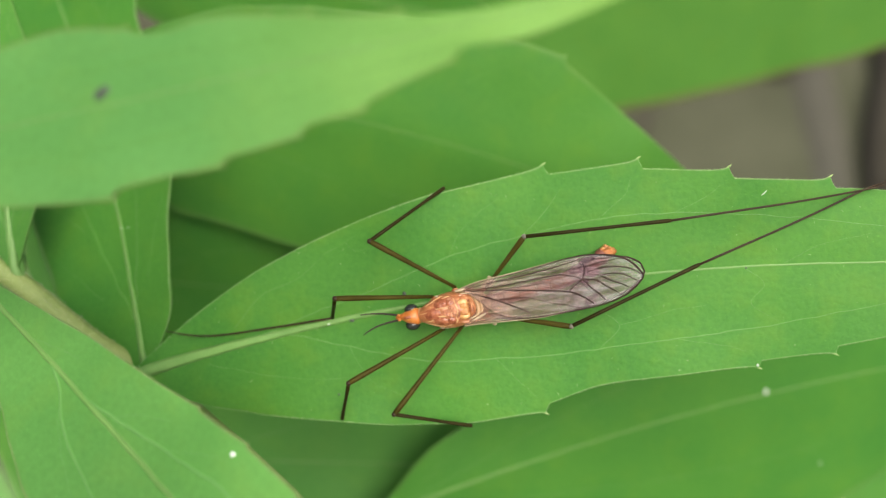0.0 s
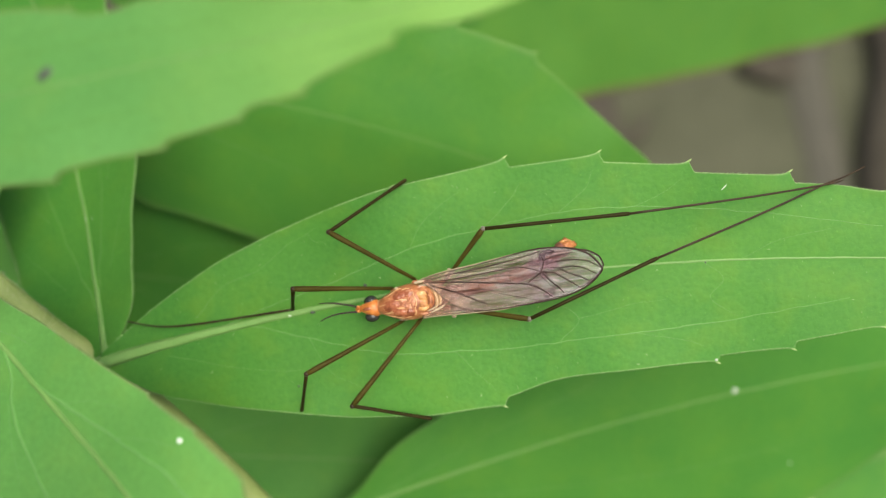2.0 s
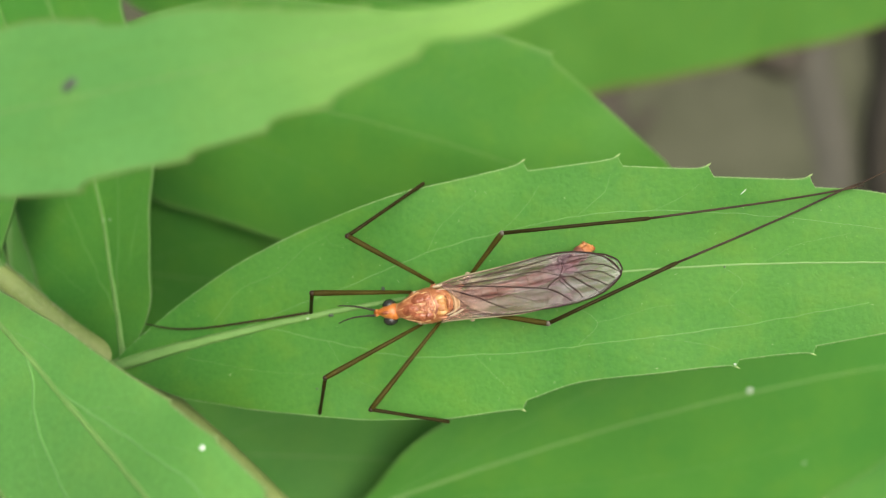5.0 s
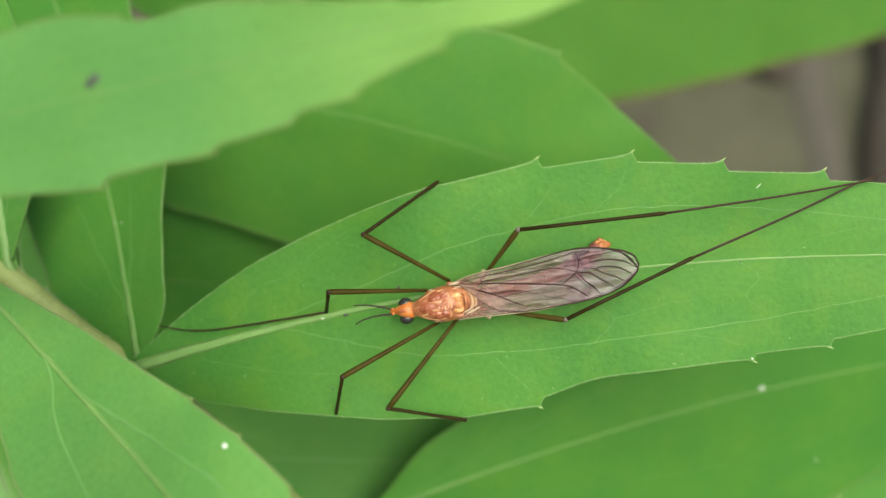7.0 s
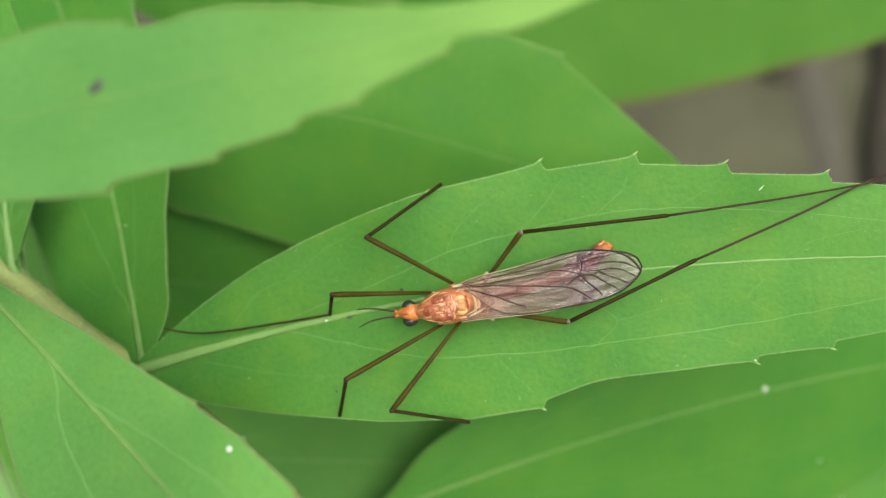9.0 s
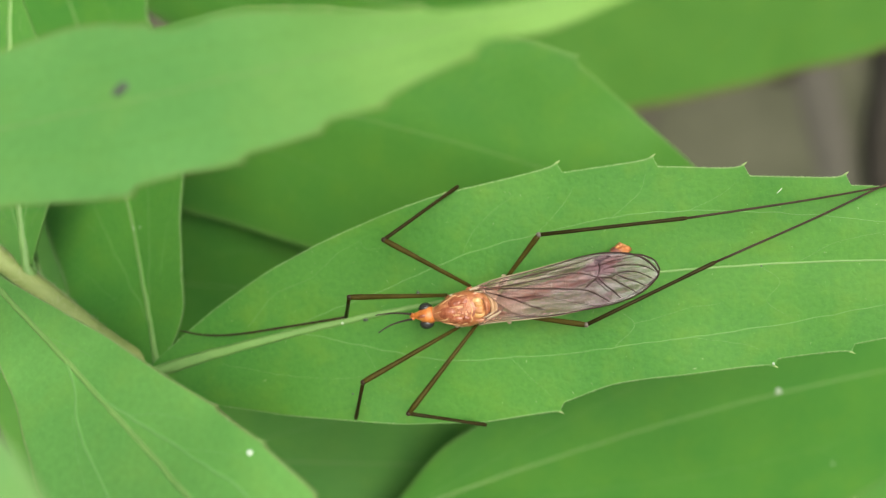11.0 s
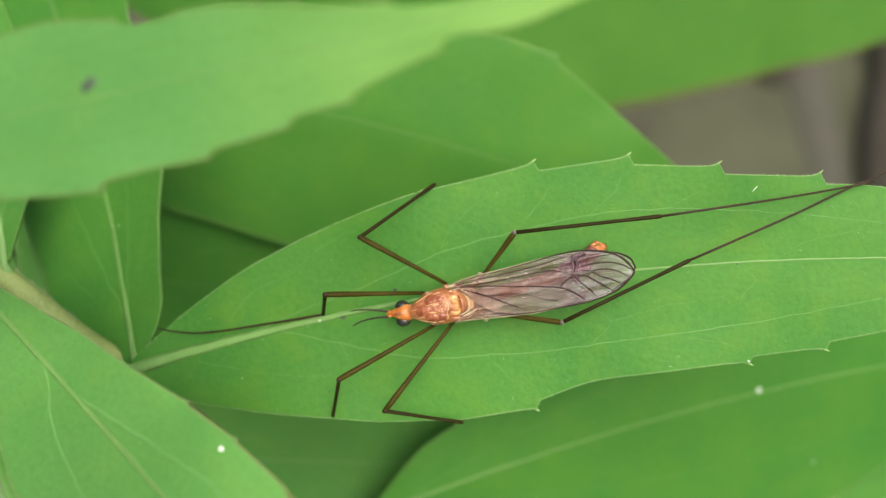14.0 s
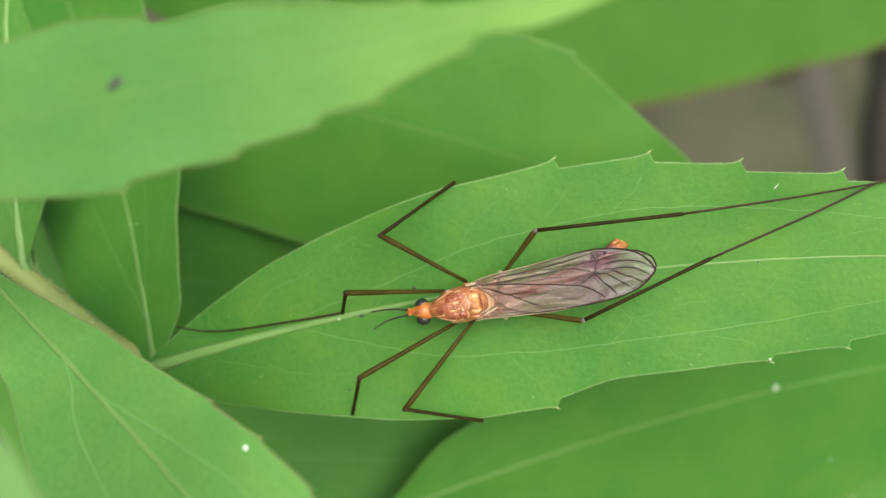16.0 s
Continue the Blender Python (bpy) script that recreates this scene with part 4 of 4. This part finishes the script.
# each vein: places along it, and its thickness
TOP_VEINS = (
    (((-1.6, -0.82), (-2.81, -0.93), (-4.66, -0.99), (-6.51, -1.08), (-8.0, -1.24), (-9.04, -1.37)), 0.034),
    (((-1.6, -0.72), (-2.76, -0.65), (-4.6, -0.63), (-6.06, -0.65), (-7.52, -0.63), (-8.38, -0.36), (-8.94, -0.1)), 0.034),
    (((-1.7, -0.62), (-2.36, -0.57), (-3.81, -0.34), (-6.27, 0.16), (-7.95, 0.55), (-8.67, 0.95), (-9.39, 1.6)), 0.042),
    (((-1.8, -0.45), (-2.48, -0.18), (-3.33, 0.23), (-4.32, 0.82), (-5.24, 1.36)), 0.036),
    (((-2.0, -0.40), (-3.0, 0.10), (-4.2, 0.30), (-5.31, 0.42), (-6.49, 0.94), (-7.85, 1.45), (-8.7, 1.76)), 0.018),
    (((-3.0, -0.95), (-5.0, -0.86), (-7.0, -0.92), (-8.6, -1.0)), 0.014),
    (((-2.6, -0.42), (-4.5, -0.36), (-6.5, -0.26), (-7.6, -0.10)), 0.016),
    (((-7.95, 0.55), (-8.25, 0.31), (-8.9, -0.04)), 0.038),
    (((-8.25, 0.31), (-8.6, 0.42), (-8.9, 0.30)), 0.022),
    (((-8.94, -0.1), (-9.34, 0.49), (-9.76, 0.97), (-10.13, 1.48)), 0.042),
    (((-8.7, -0.02), (-9.1, 0.5), (-9.45, 0.95)), 0.024),
    (((-8.94, -0.1), (-9.1, -0.4), (-9.18, -0.76), (-9.1, -1.15)), 0.036),
    (((-9.18, -0.76), (-9.94, -0.94), (-10.85, -0.95), (-11.68, -0.94)), 0.030),
    (((-9.31, -0.47), (-10.05, -0.55), (-11.12, -0.49), (-11.98, -0.22), (-12.71, 0.33)), 0.036),
    (((-9.4, -0.30), (-10.15, -0.13), (-10.87, -0.1), (-11.56, 0.1), (-12.36, 0.66)), 0.036),
    (((-10.15, -0.13), (-10.2, -0.04), (-10.61, 0.29), (-11.27, 0.64), (-11.85, 1.04)), 0.036),
    (((-8.94, -0.1), (-9.4, 0.02), (-9.77, 0.13), (-10.27, 0.56), (-10.84, 1.03), (-11.27, 1.41)), 0.036),
    (((-9.77, 0.13), (-10.0, 0.0), (-10.2, -0.04)), 0.026),
    (((-9.4, -1.15), (-10.2, -1.16), (-11.0, -1.10)), 0.022),
)
LOW_VEINS = (
    (((-1.4, 1.40), (-2.7, 1.38), (-5.0, 1.58), (-8.5, 1.60), (-9.3, 1.5)), 0.022),
    (((-2.2, 1.10), (-4.0, 1.00), (-6.0, 1.25), (-7.6, 1.30), (-8.6, 0.9)), 0.014),
    (((-3.2, 0.60), (-4.4, 0.62), (-5.4, 0.95), (-6.0, 1.1)), 0.014),
    (((-9.0, 0.6), (-9.9, 0.75), (-11.0, 0.55), (-12.3, 0.2)), 0.014),
    (((-9.6, -0.2), (-10.6, -0.6), (-11.6, -0.75), (-12.5, -0.6)), 0.016),
    (((-10.2, 0.1), (-11.2, -0.2), (-12.75, -0.1)), 0.014),
    (((-3.0, 0.1), (-5.0, -0.5), (-7.0, -0.85)), 0.014),
)
for name_label, front, rear, lift, veins in (("smoky wing lying beneath the other", LOW_FRONT, LOW_REAR, 0.0, LOW_VEINS), ("smoky transparent wing folded flat along the body", TOP_FRONT, TOP_REAR, 0.2, TOP_VEINS)):
    sheet, fore, hind = wing(front, rear, lift)
    ob = part("wing", sheet, WING, fly, name_label)
    solid = ob.modifiers.new("thickness", "SOLIDIFY")
    solid.thickness = 0.012 * MM
    part("wing_margin", tube(fore + fore[-1:], [0.02, 0.035, 0.045, 0.06, 0.065, 0.055], 6), WVEIN, ob, "dark brown front margin of the wing")
    part("wing_margin", tube(hind, [0.008, 0.014, 0.03, 0.05, 0.06, 0.055], 6), WVEIN, ob, "thin dark rear margin of the wing")
    pale = [(x, y + (-0.05 if front is TOP_FRONT else 0.05), z + 0.02) for x, y, z in fore if x > -7.6]
    part("pale_edge", tube(pale, [0.045, 0.045, 0.03, 0.012], 8, 0.6), SHEATH, ob, "pale stiff edge close to the wing's root")
    for line, r in veins:
        pts = [(x, y, membrane_z(x, y, lift) + 0.012) for x, y, _ in smooth_line([(a, b, 0) for a, b in line], 7)]
        part("wing_vein", tube(pts, [r * 0.55, r, r, r * 0.8], 6), WVEIN, ob)
    if front is TOP_FRONT:
        for x, y, a, b, turn, mat in ((-9.45, -1.20, 0.48, 0.17, 10, STIGMA), (-9.12, -0.98, 0.24, 0.10, -50, STIGMA), (-9.55, -0.42, 0.50, 0.30, 0, BLUSH), (-9.15, -0.62, 0.22, 0.40, 0, BLUSH), (-9.25, 1.30, 0.42, 0.22, 30, BLUSH), (-8.6, -0.72, 0.5, 0.20, 0, BLUSH), (-9.05, 0.12, 0.18, 0.34, 20, BLUSH)):
            spot, c, q = blob((0, 0, 0), (a, b, 0.006), 0.8, x + y), math.cos(radians(turn)), math.sin(radians(turn))
            flat = [(x + u * c - v * q, y + u * q + v * c, w) for u, v, w in spot[0]]
            part("wing_spot", ([(u, v, membrane_z(u, v, lift) + 0.02 + w) for u, v, w in flat], spot[1]), mat, ob, "smoky dark spot on the wing" if mat is STIGMA else "purplish flush on the wing")
part("hind_back", loft([(-0.9, 0.4, 2.25, 0.95, 0.50), (-1.3, 0.4, 2.3, 1.06, 0.56), (-1.7, 0.4, 2.35, 1.04, 0.56), (-2.1, 0.36, 2.32, 0.90, 0.46), (-2.45, 0.32, 2.25, 0.66, 0.34), (-2.7, 0.3, 2.15, 0.42, 0.24), (-2.9, 0.28, 2.05, 0.14, 0.12)], 18), TAN, fly, "tan hind back between the wing roots")
for line, r in (([(-0.75, -0.80), (-1.2, -0.84), (-1.7, -0.76), (-2.4, -0.44)], 0.12), ([(-1.0, -0.62), (-1.7, -0.50), (-2.3, -0.25)], 0.05), ([(-1.5, 1.25), (-1.9, 1.14), (-2.2, 1.04), (-2.5, 0.92)], 0.08), ([(-1.3, 1.12), (-1.7, 1.02), (-2.3, 0.72)], 0.05)):
    part("wing_root", tube([(a, b, 2.86 + 0.2 * min(1.0, -a / 3)) for a, b, _ in smooth_line([(a, b, 0) for a, b in line], 6)], [r * 0.5, r, r * 0.9, r * 0.3], 8, 0.6), BONE, fly, "whitish tan wing root")
for x, y in ((0.55, -0.66), (0.55, 1.38)):
    part("shoulder_knob", joined(blob((x, y, 2.45), (0.15, 0.10, 0.12), 0.3, 3), blob((x - 0.30, y + (0.04 if y < 0 else 0.06), 2.5), (0.12, 0.08, 0.09), 0.3, 6)), BONE, fly, "cream knob at the side of the thorax")
part("shoulder_pit", blob((0.78, 1.24, 2.5), (0.12, 0.08, 0.08), 0.3, 9), KNEE, fly, "small black pit beside the knob")
for y, x in ((1.80, -2.74), (-1.24, -2.94)):
    part("haltere", joined(tube([(x + 0.5, y - (0.5 if y > 0 else -0.5), 1.9), (x, y, 1.5)], [0.03, 0.03], 6), blob((x, y, 1.5), (0.15, 0.12, 0.12))), BONE, fly, "pale knobbed balancer")

LEG_POINTS = (
    ((0.9, -0.35, 1.7), (0.93, -0.69, 1.8), (6.52, -1.82, 5.5), (8.14, -0.47, 1.0), ((11.92, -0.53, 0.6), (16.1, -0.67, 0.45), (18.34, -1.0, 0.4), (20.16, -1.66, 0.6))),
    ((-0.3, -0.4, 1.6), (-0.68, -1.0, 1.8), (3.91, -5.01, 4.2), (-0.98, -7.69, 0.45), ()),
    ((-1.2, -0.2, 1.6), (-2.6, -0.6, 1.7), (-5.83, -3.44, 3.3), (-15.05, -2.71, 3.2), ((-22.54, -2.4, 1.5), (-27.43, -2.33, 0.4), (-28.6, -2.4, 0.3))),
    ((0.6, 1.0, 1.7), (0.55, 1.5, 1.8), (6.93, 3.71, 4.5), (8.92, 6.43, 0.5), ()),
    ((-0.3, 1.0, 1.6), (-0.7, 1.5, 1.8), (4.71, 6.38, 3.0), (0.22, 8.38, 0.3), ()),
    ((-1.2, 0.8, 1.6), (-2.6, 1.2, 1.7), (-7.68, 2.74, 3.0), (-16.27, 0.34, 2.6), ((-23.06, -1.22, 1.2), (-27.26, -2.32, 0.4), (-28.53, -2.57, 0.4), (-30, -3.0, 0.4))),
)
for hip, start, knee, ankle, foot in LEG_POINTS:
    limb = part("leg", tube([hip, tuple((np.array(hip) + np.array(start)) / 2), start], [0.24, 0.22, 0.13], 8), ORANGE, fly, "long thin jointed leg")
    a, b, c = (np.array(q) for q in (start, knee, ankle))
    part("femur", tube([a + (b - a) * u for u in (0, 0.3, 0.6, 0.9, 1.0)], [0.12, 0.145, 0.165, 0.195, 0.17], 9), FEMUR, limb, "olive-brown thigh darkening to the knee")
    part("knee", blob(tuple(b), (0.18, 0.18, 0.18)), PALE_KNEE if hip[0] < -1 else KNEE, limb)
    part("tibia", tube([b + (c - b) * u for u in (0, 0.3, 0.7, 0.97, 1.0)], [0.135, 0.125, 0.115, 0.14, 0.12], 8), LEGS, limb, "thin dark shin")
    if foot:
        part("tarsus", tube(smooth_line([tuple(c)] + list(foot), 6), [0.085, 0.075, 0.065, 0.045], 7), KNEE, limb, "hair-thin black foot")

# ---- grains and specks lying on the leaves ----
def grain(name, blade, s, y, size, mat, label, category, seed, turn=0):
    x, yy, z = blade.spot(s, y - blade.sweep * 4 * s * (1 - s))
    ob = part(name, blob((0, 0, size[2] * 0.6), size, 0.35, seed, 8, 10), mat, None, label, blade.pose @ pose(x * MM, yy * MM, z * MM, 0, 0, turn))
    return tagged(ob, category=category, group="specks on the leaves")


grain("water_drop", LOW, 0.701, 4.3, (0.125, 0.12, 0.10), DROP, "tiny bright white drop on a light green leaf", "drop", 1)
grain("pale_speck", LONG, 0.585, 3.15, (0.25, 0.25, 0.08), CHALK, "small fuzzy whitish speck on the long leaf", "speck", 2)
grain("pale_speck", LONG, 0.649, -5.95, (0.12, 0.12, 0.06), CHALK, "faint whitish speck on the long leaf", "speck", 3)
grain("pale_speck", SIDE, 0.246, -1.2, (0.075, 0.055, 0.04), CHALK, "pale speck on the shaded leaf", "speck", 4)
grain("pale_speck", SIDE, 0.239, -1.8, (0.055, 0.055, 0.04), CHALK, "pale speck on the shaded leaf", "speck", 5)
grain("pale_speck", MAIN, 0.690, 7.17, (0.26, 0.035, 0.03), CHALK, "short white scratch-like flake on the insect's leaf", "speck", 6, 40)
grain("pale_speck", MAIN, 0.221, 1.90, (0.12, 0.08, 0.05), CHALK, "pale grain beside the insect's foot", "speck", 7)
grain("pale_speck", MAIN, 0.664, -3.85, (0.09, 0.09, 0.06), CHALK, "white grain near the leaf's margin", "speck", 8)
grain("pale_speck", MAIN, 0.585, -3.60, (0.12, 0.025, 0.012), FUZZ, "pale flake near the leaf's margin", "speck", 9)
grain("pale_speck", MAIN, 0.126, -1.45, (0.13, 0.03, 0.012), FUZZ, "short pale flake on the insect's leaf", "speck", 16, 25)
grain("dark_speck", MAIN, 0.247, 1.95, (0.2, 0.1, 0.08), GRIT, "dark grain on the midrib before the insect", "speck", 10)
grain("dark_speck", MAIN, 0.308, 3.40, (0.14, 0.14, 0.12), GRIT, "dark round grain behind the insect's front leg", "speck", 11)
grain("dark_speck", MAIN, 0.224, -2.95, (0.08, 0.08, 0.06), GRIT, "tiny black grain on the insect's leaf", "speck", 12)
grain("dark_speck", MAIN, 0.664, 2.50, (0.06, 0.06, 0.05), GRIT, "tiny black grain on the insect's leaf", "speck", 13)
grain("dark_speck", NEAR, 0.501, 0.27, (0.46, 0.22, 0.05), GRIT, "dark smudge of dirt on the overhanging leaf", "speck", 14, 25)


def flecks():
    """Fine pale dust and hairs strewn over the insect's leaf."""
    rng = random.Random(77)
    shapes = []
    for k in range(150):
        s = rng.uniform(0.06, 0.97)
        side = rng.choice((0, 1))
        y = (1 if side == 0 else -1) * MAIN.half(s, side) * rng.uniform(0.03, 0.97)
        x, yy, z = MAIN.spot(s, y)
        a, l = rng.uniform(0, 3.14), rng.choice((0.03, 0.04, 0.06, 0.12, 0.18))
        shapes.append(tube([(x, yy, z + 0.012), (x + 0.5 * l * math.cos(a), yy + 0.5 * l * math.sin(a), z + 0.025), (x + l * math.cos(a + 0.3), yy + l * math.sin(a + 0.3), z + 0.015)], [0.008, 0.017, 0.008], 5))
    return joined(*shapes)


tagged(part("dust_flecks", flecks(), FUZZ, None, "fine pale dust strewn over the insect's leaf", MAIN.pose), category="dust", kind="stuff")


# ---- what moves ----
def motions():
    rest_r = (3.42 * MM, 0.08 * MM, 2.26 * MM)
    rest_l = (3.44 * MM, 0.42 * MM, 2.26 * MM)
    # seconds, sideways swing of the right and left antenna, lift (degrees)
    swing = ((0.0, -16, 16, -28), (2.0, -18, 8, -8), (4.0, -19, 8, -10), (5.2, -20, 6, -8), (8.0, -18, 10, -10), (9.2, -17, 10, -12), (11.3, -12, 17, -36), (12.0, -7, 22, -38), (12.5, -10, 16, -28),
             (13.0, -14, 14, -12), (13.5, -8, 18, -28), (14.0, -14, 8, -4), (14.5, -17, 12, -14), (15.0, -12, 14, -20), (15.5, -12, 12, -12), (16.0, -12, 15, -28))
    # the second weed sways a little about its foot: seconds, degrees
    sway = ((0.0, -0.12), (0.5, -0.28), (1.5, -0.50), (2.0, -0.60), (3.0, -0.63), (4.0, -0.60), (5.0, -0.52), (7.5, -0.32), (8.5, -0.30), (9.0, -0.25), (11.5, -0.11), (12.5, -0.08), (13.0, -0.19), (14.0, -0.22), (16.0, -0.13))
    walk(weed, [(t, HOME_2 @ pose(0, 0, 0, a, 0, 0)) for t, a in sway])
    walk(antenna_right, [(t, pose(*rest_r, 0, a, b)) for t, b, _, a in swing])
    walk(antenna_left, [(t, pose(*rest_l, 0, a, b)) for t, _, b, a in ((q[0], q[1], q[2] - 9, q[3]) for q in swing)])


motions()
